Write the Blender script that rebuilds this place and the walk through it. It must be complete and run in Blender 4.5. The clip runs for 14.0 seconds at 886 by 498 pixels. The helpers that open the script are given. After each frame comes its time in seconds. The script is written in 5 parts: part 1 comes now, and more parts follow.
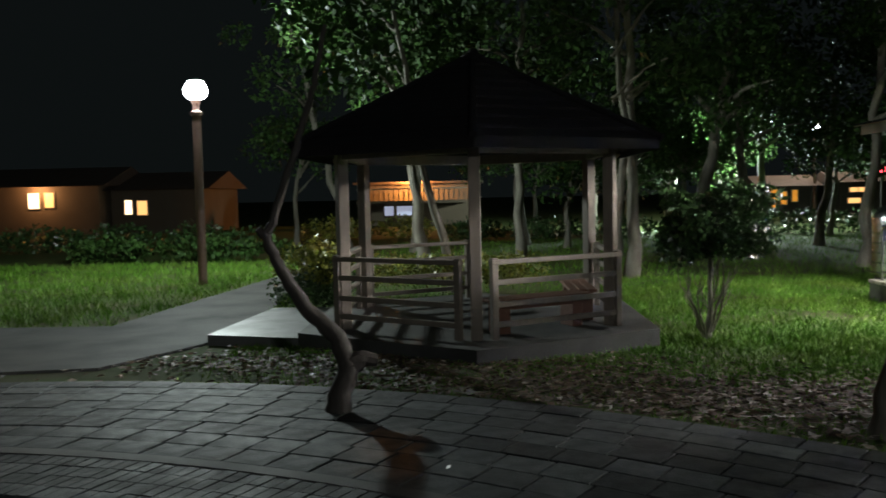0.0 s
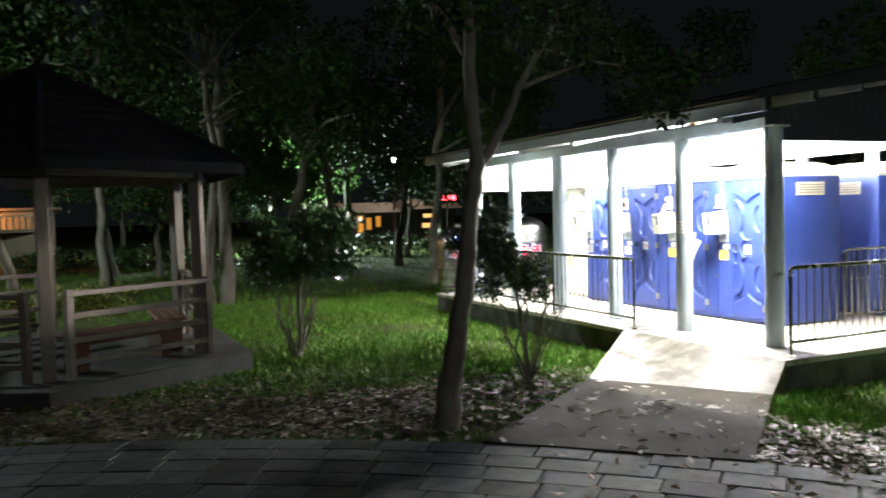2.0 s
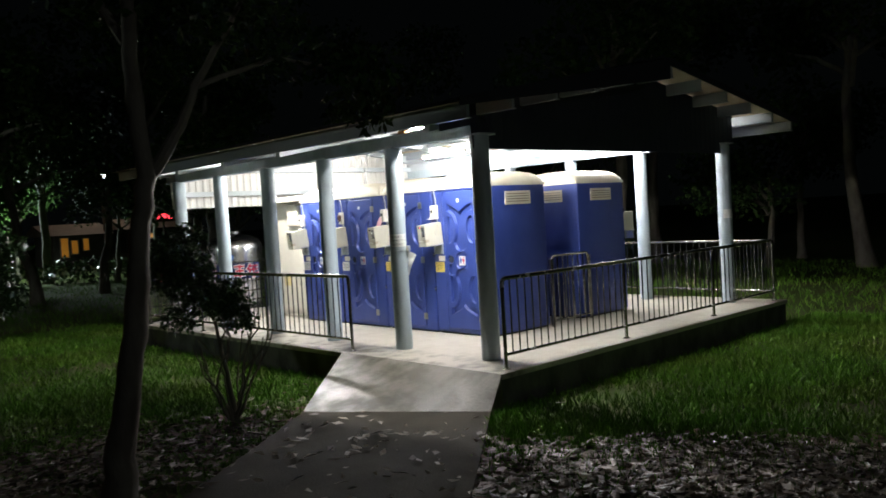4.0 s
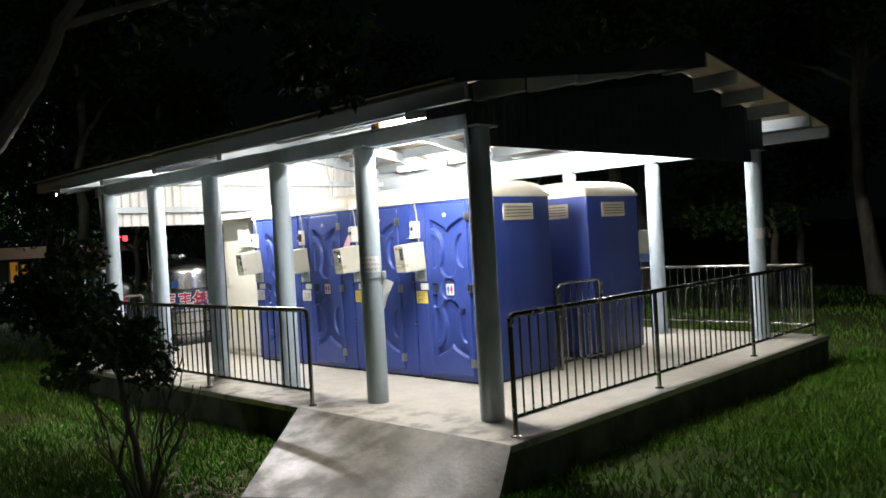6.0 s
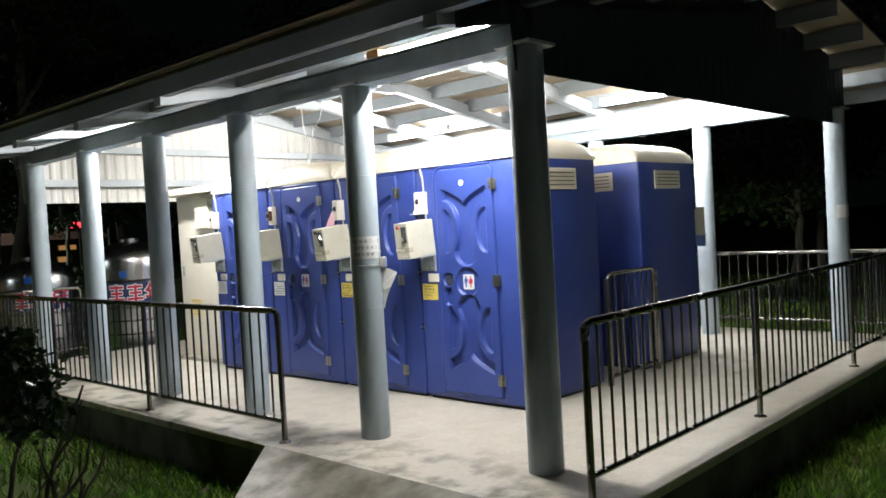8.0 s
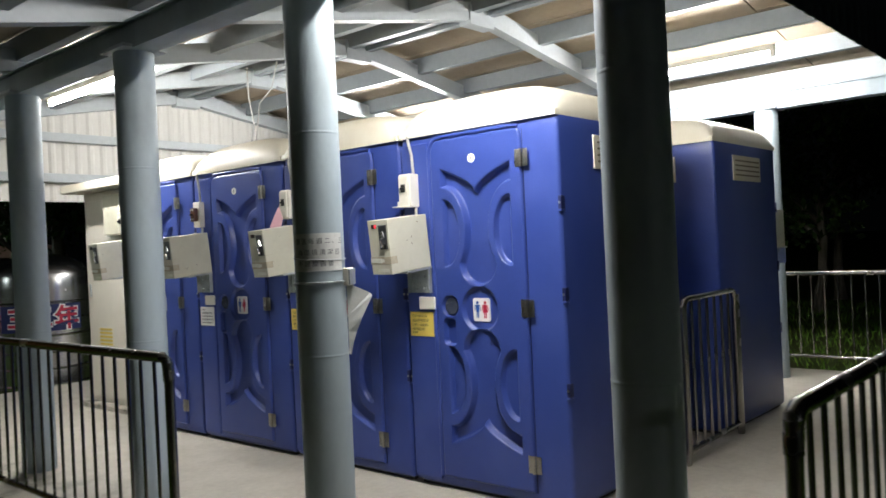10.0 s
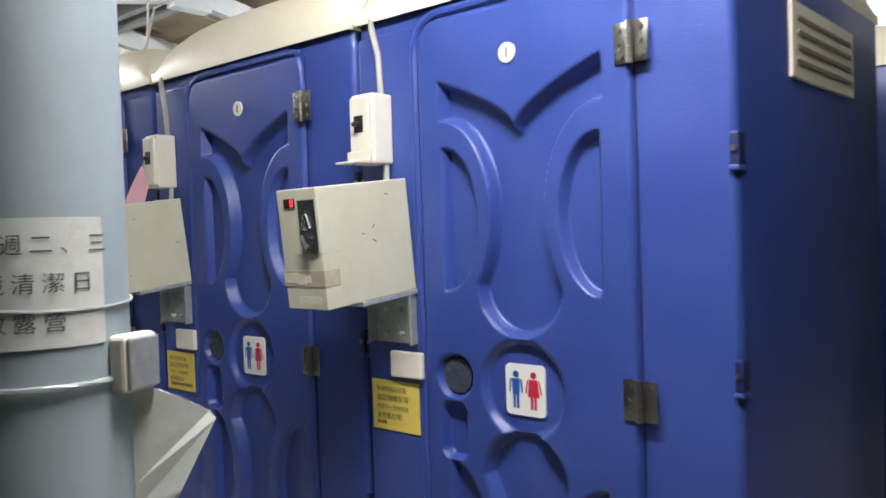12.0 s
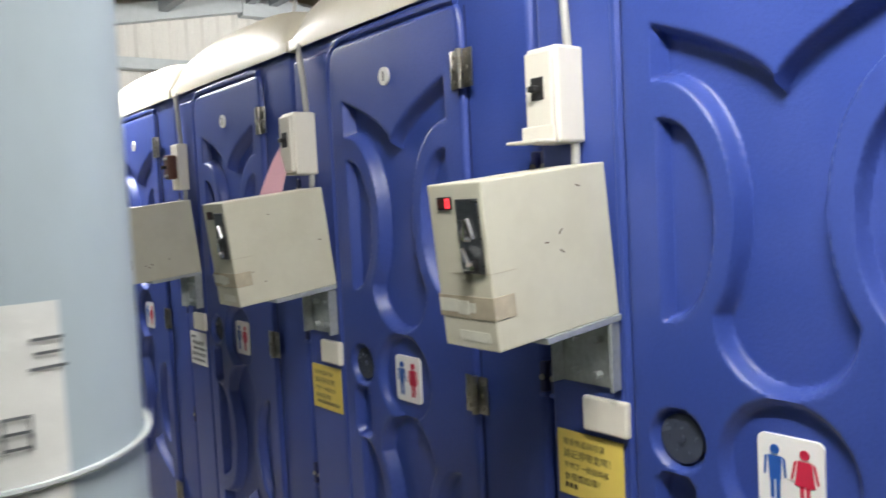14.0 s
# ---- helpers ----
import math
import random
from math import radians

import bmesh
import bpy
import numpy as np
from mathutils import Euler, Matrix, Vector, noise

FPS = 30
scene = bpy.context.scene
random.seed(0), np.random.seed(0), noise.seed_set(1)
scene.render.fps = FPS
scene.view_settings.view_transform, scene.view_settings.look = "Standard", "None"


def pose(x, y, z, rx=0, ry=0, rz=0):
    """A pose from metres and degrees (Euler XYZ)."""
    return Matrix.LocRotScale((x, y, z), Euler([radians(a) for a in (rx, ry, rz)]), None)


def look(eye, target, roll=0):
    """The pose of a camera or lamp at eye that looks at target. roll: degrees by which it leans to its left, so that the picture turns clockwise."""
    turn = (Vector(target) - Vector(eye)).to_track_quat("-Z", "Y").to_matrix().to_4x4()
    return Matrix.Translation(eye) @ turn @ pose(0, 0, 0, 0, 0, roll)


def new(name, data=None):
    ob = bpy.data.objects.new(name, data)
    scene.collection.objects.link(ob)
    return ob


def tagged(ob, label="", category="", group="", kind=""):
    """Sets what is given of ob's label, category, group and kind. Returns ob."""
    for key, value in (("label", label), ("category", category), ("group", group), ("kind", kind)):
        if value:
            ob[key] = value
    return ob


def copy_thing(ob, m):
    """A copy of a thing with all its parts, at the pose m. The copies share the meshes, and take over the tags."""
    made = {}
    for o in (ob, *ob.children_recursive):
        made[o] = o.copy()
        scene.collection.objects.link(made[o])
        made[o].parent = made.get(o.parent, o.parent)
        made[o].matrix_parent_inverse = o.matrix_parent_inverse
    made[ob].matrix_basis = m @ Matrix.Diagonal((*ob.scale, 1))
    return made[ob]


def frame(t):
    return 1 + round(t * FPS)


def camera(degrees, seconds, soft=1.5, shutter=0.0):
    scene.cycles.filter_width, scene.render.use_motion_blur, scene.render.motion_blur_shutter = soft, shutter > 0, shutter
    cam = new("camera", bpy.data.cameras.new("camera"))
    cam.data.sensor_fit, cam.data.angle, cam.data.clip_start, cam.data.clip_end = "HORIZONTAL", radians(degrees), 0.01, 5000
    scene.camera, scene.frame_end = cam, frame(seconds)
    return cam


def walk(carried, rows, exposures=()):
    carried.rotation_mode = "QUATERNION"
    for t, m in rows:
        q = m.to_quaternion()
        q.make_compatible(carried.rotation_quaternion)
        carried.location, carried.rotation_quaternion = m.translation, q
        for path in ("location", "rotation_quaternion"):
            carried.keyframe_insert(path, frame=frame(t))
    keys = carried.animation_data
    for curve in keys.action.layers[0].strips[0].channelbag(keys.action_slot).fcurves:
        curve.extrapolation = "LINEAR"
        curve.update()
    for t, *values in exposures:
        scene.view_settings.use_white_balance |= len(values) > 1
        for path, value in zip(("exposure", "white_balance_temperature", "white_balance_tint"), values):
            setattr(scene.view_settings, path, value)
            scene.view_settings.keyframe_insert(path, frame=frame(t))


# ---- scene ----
cam = camera(57.5, 14.0, soft=1.6, shutter=0.3)
PATH = [
    (0, (0.271, 0.549, 2.06), (0.144, 2.541, 1.927), -1.2),
    (0.5, (0.315, 0.605, 2.087), (0.391, 2.599, 1.954), -1.1),
    (1, (0.271, 0.507, 2.012), (0.598, 2.478, 1.911), -0.8),
    (1.5, (0.332, 0.471, 2.012), (0.903, 2.386, 1.922), -1.0),
    (2, (0.386, 0.487, 2.018), (1.209, 2.307, 1.929), -1.6),
    (2.5, (0.502, 0.492, 2.038), (1.533, 2.204, 1.951), -2.1),
    (3, (0.667, 0.583, 2.033), (1.833, 2.206, 1.955), -2.5),
    (3.5, (0.854, 0.712, 2.02), (2.128, 2.251, 1.946), -3.1),
    (4, (1.117, 1.063, 2.02), (2.483, 2.521, 1.938), -3.4),
    (4.2, (1.251, 1.227, 1.971), (2.643, 2.662, 1.899), -3.3),
    (6.5, (2.782, 3.156, 1.954), (4.205, 4.561, 1.93), -3.3),
    (7, (3.106, 3.627, 1.878), (4.516, 5.043, 1.822), -3.2),
    (7.5, (3.433, 4.053, 1.879), (4.875, 5.437, 1.813), -3.3),
    (10, (5.377, 6.152, 1.741), (6.881, 7.469, 1.738), -2.7),
    (10.5, (5.806, 6.591, 1.707), (7.344, 7.87, 1.724), -1.9),
    (11, (6.279, 7.026, 1.665), (7.851, 8.263, 1.669), -1.7),
    (11.5, (6.791, 7.415, 1.762), (8.358, 8.657, 1.718), -2.1),
    (12, (7.177, 7.736, 1.795), (8.688, 9.046, 1.748), -1.9),
    (12.5, (7.495, 7.975, 1.844), (8.9, 9.396, 1.781), -1.4),
    (13, (7.683, 8.15, 1.85), (9.061, 9.598, 1.775), -1.7),
    (13.5, (7.716, 8.199, 1.862), (9.032, 9.704, 1.777), -2.0),
    (14, (7.552, 8.176, 1.875), (8.763, 9.764, 1.759), -2.9),
]
EXPOSURES = [(0.0, 2.1), (1.0, 2.2), (1.5, 2.2), (2.0, 2.1), (2.6, -0.3), (3.0, -0.5), (4.2, 0.05), (6.5, 0.1), (7.5, -0.05), (10.0, -0.85), (11.0, -0.95), (12.0, -0.9), (14.0, -0.85)]
walk(cam, [(t, look(eye, target, roll)) for t, eye, target, roll in PATH], EXPOSURES)

# ---- world and lights ----
TUBE_STRENGTH = 1120.0
LAMP_POWER = 420.0
world = bpy.data.worlds.new("night")
scene.world = world
world.use_nodes = True
world.node_tree.nodes["Background"].inputs[0].default_value = (0.45, 0.6, 0.62, 1)
world.node_tree.nodes["Background"].inputs[1].default_value = 0.002


def point_lamp(name, place, power, colour, radius):
    data = bpy.data.lights.new(name, "POINT")
    data.energy, data.color, data.shadow_soft_size = power, colour, radius
    ob = new(name, data)
    ob.location = place
    return ob


# ---- materials ----
def material(name, colour, rough=0.6, metal=0.0, scale=6.0, vary=0.25, fine=60.0, bump=0.15, second=None, amount=0.0,
             rough_vary=0.1, lo=0.42, hi=0.68, stretch=(1, 1, 1), by_object=0.0, by_island=0.0, specular=0.5, fade=None):
    """A surface with broad stains, fine grain and a slight relief."""
    m = bpy.data.materials.new(name)
    m.use_nodes = True
    nt = m.node_tree
    n, link = nt.nodes, nt.links.new
    b = n["Principled BSDF"]
    b.inputs["Metallic"].default_value = metal
    b.inputs["Specular IOR Level"].default_value = specular
    co = n.new("ShaderNodeTexCoord")
    mp = n.new("ShaderNodeMapping")
    mp.inputs["Scale"].default_value = stretch
    link(co.outputs["Object"], mp.inputs[0])
    big = n.new("ShaderNodeTexNoise")
    big.inputs["Scale"].default_value, big.inputs["Detail"].default_value = scale, 6
    small = n.new("ShaderNodeTexNoise")
    small.inputs["Scale"].default_value, small.inputs["Detail"].default_value = fine, 4
    link(mp.outputs[0], big.inputs[0]), link(mp.outputs[0], small.inputs[0])
    base = n.new("ShaderNodeMix")
    base.data_type = "RGBA"
    ramp = n.new("ShaderNodeMapRange")
    ramp.inputs[1].default_value, ramp.inputs[2].default_value = lo, hi
    link(big.outputs[0], ramp.inputs[0])
    base.inputs[6].default_value = (*colour, 1)
    base.inputs[7].default_value = (*(second or [c * 0.6 for c in colour]), 1)
    mul = n.new("ShaderNodeMath")
    mul.operation = "MULTIPLY"
    link(ramp.outputs[0], mul.inputs[0])
    mul.inputs[1].default_value = amount if second else vary
    wet = mul.outputs[0]
    if fade:
        sep = n.new("ShaderNodeSeparateXYZ")
        link(co.outputs["Object"], sep.inputs[0])
        fd = n.new("ShaderNodeMapRange")
        fd.inputs[1].default_value, fd.inputs[2].default_value, fd.inputs[3].default_value, fd.inputs[4].default_value = fade[0], fade[1], 1.0, 0.06
        link(sep.outputs[0], fd.inputs[0])
        m2 = n.new("ShaderNodeMath")
        m2.operation = "MULTIPLY"
        link(wet, m2.inputs[0]), link(fd.outputs[0], m2.inputs[1])
        wet = m2.outputs[0]
    link(wet, base.inputs[0])
    hsv = n.new("ShaderNodeHueSaturation")
    link(base.outputs[2], hsv.inputs["Color"])
    val = n.new("ShaderNodeMapRange")
    val.inputs[3].default_value, val.inputs[4].default_value = 1 - vary * 0.6, 1 + vary * 0.6
    link(small.outputs[0], val.inputs[0])
    out = val.outputs[0]
    if by_object or by_island:
        src = n.new("ShaderNodeObjectInfo").outputs["Random"] if by_object else n.new("ShaderNodeNewGeometry").outputs["Random Per Island"]
        r = n.new("ShaderNodeMapRange")
        k = by_object or by_island
        r.inputs[3].default_value, r.inputs[4].default_value = 1 - k, 1 + k
        link(src, r.inputs[0])
        mm = n.new("ShaderNodeMath")
        mm.operation = "MULTIPLY"
        link(out, mm.inputs[0]), link(r.outputs[0], mm.inputs[1])
        out = mm.outputs[0]
    link(out, hsv.inputs["Value"])
    link(hsv.outputs[0], b.inputs["Base Color"])
    rr = n.new("ShaderNodeMapRange")
    rr.inputs[3].default_value, rr.inputs[4].default_value = max(0.03, rough - rough_vary), min(1, rough + rough_vary)
    link(big.outputs[0], rr.inputs[0])
    link(rr.outputs[0], b.inputs["Roughness"])
    if bump:
        bp = n.new("ShaderNodeBump")
        bp.inputs["Strength"].default_value, bp.inputs["Distance"].default_value = bump, 0.01
        link(small.outputs[0], bp.inputs["Height"])
        link(bp.outputs[0], b.inputs["Normal"])
    return m


def glowing(name, colour, strength):
    m = bpy.data.materials.new(name)
    m.use_nodes = True
    n = m.node_tree.nodes
    b = n["Principled BSDF"]
    b.inputs["Base Color"].default_value = (*colour, 1)
    b.inputs["Emission Color"].default_value = (*colour, 1)
    b.inputs["Emission Strength"].default_value = strength
    return m


M_CONCRETE = material("pale concrete", (0.46, 0.435, 0.37), 0.45, scale=4.6, vary=0.3, fine=30, bump=0.14, rough_vary=0.2, second=(0.06, 0.056, 0.03), amount=0.75, lo=0.48, hi=0.64, fade=(7.2, 7.9))
M_RAMP = material("mossy wet concrete", (0.165, 0.152, 0.12), 0.46, scale=4.2, vary=0.5, fine=26, bump=0.25, second=(0.06, 0.056, 0.03), amount=0.92, rough_vary=0.28, lo=0.42, hi=0.62)
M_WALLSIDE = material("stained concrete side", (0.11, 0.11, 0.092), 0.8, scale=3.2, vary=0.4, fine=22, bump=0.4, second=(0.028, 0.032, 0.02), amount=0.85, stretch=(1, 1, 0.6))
M_PATH = material("damp path concrete", (0.05, 0.041, 0.026), 0.75, scale=2.2, vary=0.4, fine=50, bump=0.4, second=(0.035, 0.03, 0.018), amount=0.85, rough_vary=0.2, specular=0.1)
M_WALK = material("grey walkway concrete", (0.085, 0.085, 0.08), 0.75, scale=1.1, vary=0.4, fine=45, bump=0.4, second=(0.045, 0.047, 0.045), amount=0.8, rough_vary=0.1, specular=0.12)
M_SLAB = material("damp pale concrete slab", (0.17, 0.17, 0.165), 0.5, scale=1.6, vary=0.3, fine=45, bump=0.3, second=(0.09, 0.09, 0.085), amount=0.7, rough_vary=0.25, specular=0.3)
M_GSLAB = material("dark damp slab concrete", (0.085, 0.085, 0.08), 0.6, scale=1.6, vary=0.35, fine=45, bump=0.3, second=(0.045, 0.045, 0.04), amount=0.8, specular=0.25)
M_PAVER = material("grey paving stone", (0.036, 0.041, 0.041), 0.66, scale=7, vary=0.9, fine=70, bump=0.7, by_object=0.85, rough_vary=0.25, specular=0.25)
M_CURB = material("pale curb stone", (0.085, 0.085, 0.08), 0.7, scale=3, vary=0.35, fine=80, bump=0.3, specular=0.2)
M_JOINT = material("dark sandy joint", (0.05, 0.05, 0.045), 0.9, scale=4, bump=0.3)
M_SOIL = material("grass and soil", (0.055, 0.085, 0.022), 0.95, scale=0.9, vary=0.4, fine=30, bump=0.6, second=(0.075, 0.06, 0.035), amount=0.7, specular=0.1)
M_GRASS = material("grass blades", (0.10, 0.235, 0.02), 0.6, scale=0.7, vary=0.3, bump=0, by_island=0.45, second=(0.15, 0.215, 0.03), amount=0.7, specular=0.25)
M_LITTER = material("dry fallen leaves", (0.36, 0.31, 0.24), 0.5, scale=20, vary=0.3, bump=0, by_island=0.6, second=(0.16, 0.11, 0.06), amount=0.75)
M_STEELBLUE = material("pale blue-grey paint", (0.36, 0.43, 0.47), 0.5, scale=2.2, vary=0.12, fine=30, bump=0.06, second=(0.21, 0.245, 0.25), amount=0.6, lo=0.48, hi=0.62, stretch=(1, 1, 0.5))
M_BEAM = material("grey-white beam paint", (0.42, 0.46, 0.48), 0.5, scale=2.5, vary=0.15, fine=25, bump=0.05)
M_SHEET = material("tan ceiling board", (0.38, 0.315, 0.235), 0.7, scale=1.8, vary=0.2, fine=20, bump=0.1, second=(0.25, 0.185, 0.115), amount=0.5)
M_ROOFTOP = material("dark roof sheet", (0.03, 0.032, 0.036), 0.7, scale=2, bump=0.1, specular=0.15)
M_CLADDING = material("white corrugated cladding", (0.62, 0.61, 0.57), 0.5, scale=2, vary=0.12, bump=0.04)
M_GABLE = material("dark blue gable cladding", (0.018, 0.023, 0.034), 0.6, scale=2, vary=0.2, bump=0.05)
M_BLUE = material("blue moulded plastic", (0.028, 0.054, 0.245), 0.40, scale=3.5, vary=0.18, fine=160, bump=0.10, rough_vary=0.12, second=(0.05, 0.082, 0.315), amount=0.5)
M_CREAM = material("cream moulded plastic", (0.74, 0.70, 0.58), 0.42, scale=4, vary=0.08, fine=150, bump=0.06, second=(0.52, 0.42, 0.25), amount=0.25)
M_BOX = material("cream painted steel", (0.56, 0.55, 0.44), 0.5, scale=7, vary=0.07, fine=40, bump=0.04, second=(0.42, 0.39, 0.29), amount=0.35)
M_SCUFF = material("rusty scuff", (0.09, 0.06, 0.04), 0.8, bump=0)
M_WHITEPL = material("off-white plastic", (0.72, 0.69, 0.6), 0.4, scale=9, vary=0.06, fine=50, bump=0.03)
M_GALV = material("galvanised steel", (0.50, 0.54, 0.54), 0.42, metal=0.55, scale=22, vary=0.4, fine=80, bump=0.05)
M_HINGE = material("dull steel hinge", (0.40, 0.38, 0.33), 0.3, metal=1.0, scale=20, vary=0.3, bump=0.05)
M_STAIN = material("stainless steel", (0.75, 0.75, 0.75), 0.24, metal=1.0, scale=5, vary=0.12, fine=30, bump=0.03)
M_RAIL = material("tarnished stainless tube", (0.30, 0.29, 0.27), 0.25, metal=1.0, scale=6, vary=0.2, fine=40, bump=0.03)
M_BLACK = material("black rubber and plastic", (0.012, 0.012, 0.013), 0.5, bump=0.05)
M_BROWN = material("brown bakelite", (0.09, 0.035, 0.02), 0.35, scale=20, vary=0.3, bump=0.05)
M_DIAL = material("dark grey translucent plastic", (0.05, 0.06, 0.09), 0.25, scale=30, vary=0.4, bump=0.1)
M_PURLIN = material("dull grey purlin steel", (0.21, 0.235, 0.25), 0.5, scale=2.5, vary=0.2, fine=25, bump=0.05)
# toilet blue darkened to stand for shade in notches and the door gap
M_SHADEBLUE = material("blue plastic painted as shade", (0.008, 0.013, 0.08), 0.5, bump=0)
M_LOUVRE = material("grimy louvre gap", (0.22, 0.18, 0.12), 0.7, bump=0)
M_SIGNWHITE = material("white sign plate", (0.78, 0.78, 0.76), 0.35, scale=12, vary=0.05, bump=0)
M_SIGNBLUE = material("blue print", (0.015, 0.09, 0.36), 0.45, bump=0, vary=0.05)
M_NAVY = material("navy banner print", (0.015, 0.025, 0.11), 0.4, bump=0, vary=0.1)
M_SIGNRED = material("red print", (0.5, 0.02, 0.06), 0.45, bump=0, vary=0.05)
M_YELLOW = material("yellow notice paper", (0.72, 0.56, 0.12), 0.4, scale=10, vary=0.08, bump=0.02)
M_PAPER = material("taped white paper", (0.72, 0.73, 0.7), 0.25, scale=12, vary=0.15, bump=0.08, rough_vary=0.15)
M_PINK = material("faded pink paper", (0.62, 0.36, 0.42), 0.6, scale=8, vary=0.1, bump=0.05)
M_INK = material("black ink", (0.03, 0.03, 0.03), 0.6, bump=0, vary=0.05)
M_GREYINK = material("faded grey ink", (0.09, 0.1, 0.105), 0.6, bump=0, vary=0.05)
M_CABLE = material("grey cable", (0.36, 0.36, 0.34), 0.5, bump=0.02)
M_WOOD = material("weathered dark wood", (0.22, 0.185, 0.145), 0.7, scale=3, vary=0.35, fine=40, bump=0.35, stretch=(6, 6, 1))
M_REDWOOD = material("reddish stained bench wood", (0.16, 0.075, 0.045), 0.6, scale=4, vary=0.3, fine=40, bump=0.25, stretch=(1, 6, 6))
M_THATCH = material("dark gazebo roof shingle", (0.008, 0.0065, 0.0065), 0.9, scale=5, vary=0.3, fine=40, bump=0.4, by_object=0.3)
M_POLE = material("brown lamp pole", (0.17, 0.10, 0.075), 0.6, scale=5, vary=0.2, bump=0.1)
M_BARK = material("grey-brown bark", (0.18, 0.165, 0.13), 0.85, scale=5, vary=0.4, fine=28, bump=0.7, second=(0.09, 0.075, 0.055), amount=0.8, stretch=(1, 1, 0.4))
# wet bark, darkened further for the shade on a backlit trunk
M_DEADBARK = material("wet bark with backlit shade", (0.055, 0.047, 0.038), 0.8, scale=5, vary=0.4, fine=28, bump=0.7, stretch=(1, 1, 0.4))
# wood near black, so walls close to the far lamp read as unlit
M_DARKWOOD = material("boards darkened as unlit", (0.03, 0.025, 0.02), 0.8, scale=3, bump=0.2)
M_SOILLEAF = material("brown rotting leaves", (0.11, 0.075, 0.04), 0.7, scale=20, vary=0.3, bump=0, by_island=0.6, second=(0.06, 0.04, 0.022), amount=0.8)
M_LEAF = material("green leaves", (0.028, 0.066, 0.014), 0.6, scale=1.5, vary=0.3, bump=0, by_island=0.5, second=(0.045, 0.07, 0.017), amount=0.6, specular=0.15)
M_LEAFDARK = material("dark glossy leaves", (0.045, 0.095, 0.028), 0.33, scale=2, vary=0.3, bump=0, by_island=0.5)
M_LEAFYEL = material("yellow-green leaves", (0.22, 0.26, 0.04), 0.45, scale=2, vary=0.3, bump=0, by_island=0.5, second=(0.35, 0.16, 0.04), amount=0.35)
M_TUBE = glowing("lit fluorescent tube", (1.0, 0.975, 0.95), TUBE_STRENGTH)
M_LAMPGLOW = glowing("lit street lamp glass", (0.93, 0.97, 1.0), 22.0)
M_WARM = glowing("warm lit window", (1.0, 0.5, 0.17), 0.34)
M_WARMWHITE = glowing("bright warm window", (1.0, 0.72, 0.4), 0.75)
M_AMBER = glowing("amber lit window", (1.0, 0.4, 0.05), 0.13)
M_REDLED = glowing("red digits", (1.0, 0.05, 0.07), 3.0)
M_PLASTER = material("weathered plaster wall", (0.11, 0.08, 0.055), 0.8, scale=1, vary=0.2, fine=10, bump=0.2)
M_TILEROOF = material("brown roof tiles", (0.09, 0.06, 0.045), 0.8, scale=3, vary=0.3, bump=0.2)


# ---- mesh helpers ----
def link_mesh(name, bm, mat, smooth=False):
    me = bpy.data.meshes.new(name)
    bm.to_mesh(me)
    bm.free()
    for m in (mat if isinstance(mat, (list, tuple)) else [mat]):
        me.materials.append(m)
    if smooth:
        me.polygons.foreach_set("use_smooth", [True] * len(me.polygons))
        me.set_sharp_from_angle(angle=radians(38))
    return new(name, me)


def part(name, bm, mat, parent=None, label="", smooth=False):
    ob = link_mesh(name, bm, mat, smooth)
    if parent is not None:
        ob.parent = parent
    if label:
        ob["label"] = label
    return ob


def piece(name, me, parent, place, turn=0.0):
    """One more object on a shared mesh."""
    ob = new(name, me)
    ob.parent = parent
    ob.location = place
    ob.rotation_euler = (0, 0, turn)
    return ob


def empty(name, place=(0, 0, 0), turn=0.0):
    ob = new(name)
    ob.location = place
    ob.rotation_euler = (0, 0, turn)
    return ob


def box(lo, hi, bevel=0.0, seg=2, bm=None, m=None):
    bm = bm or bmesh.new()
    lo, hi = Vector(lo), Vector(hi)
    made = bmesh.ops.create_cube(bm, size=1.0)["verts"]
    for v in made:
        v.co = Vector((v.co.x * (hi.x - lo.x), v.co.y * (hi.y - lo.y), v.co.z * (hi.z - lo.z))) + (lo + hi) / 2
    if bevel:
        edges = list({e for v in made for e in v.link_edges})
        out = bmesh.ops.bevel(bm, geom=edges, offset=bevel, segments=seg, affect="EDGES", profile=0.5)
        made = list({v for f in out["faces"] for v in f.verts} | {v for v in made if v.is_valid})
    if m is not None:
        for v in made:
            v.co = m @ v.co
    return bm


def rod(a, b, r0, r1=None, sides=12, bm=None, caps=True):
    bm = bm or bmesh.new()
    a, b = Vector(a), Vector(b)
    r1 = r0 if r1 is None else r1
    q = (b - a).to_track_quat("Z", "Y").to_matrix()
    rings = []
    for p, r in ((a, r0), (b, r1)):
        rings.append([bm.verts.new(p + q @ Vector((r * math.cos(k * math.tau / sides), r * math.sin(k * math.tau / sides), 0))) for k in range(sides)])
    for k in range(sides):
        bm.faces.new((rings[0][k], rings[0][(k + 1) % sides], rings[1][(k + 1) % sides], rings[1][k]))
    if caps:
        bm.faces.new(rings[0][::-1]), bm.faces.new(rings[1])
    return bm


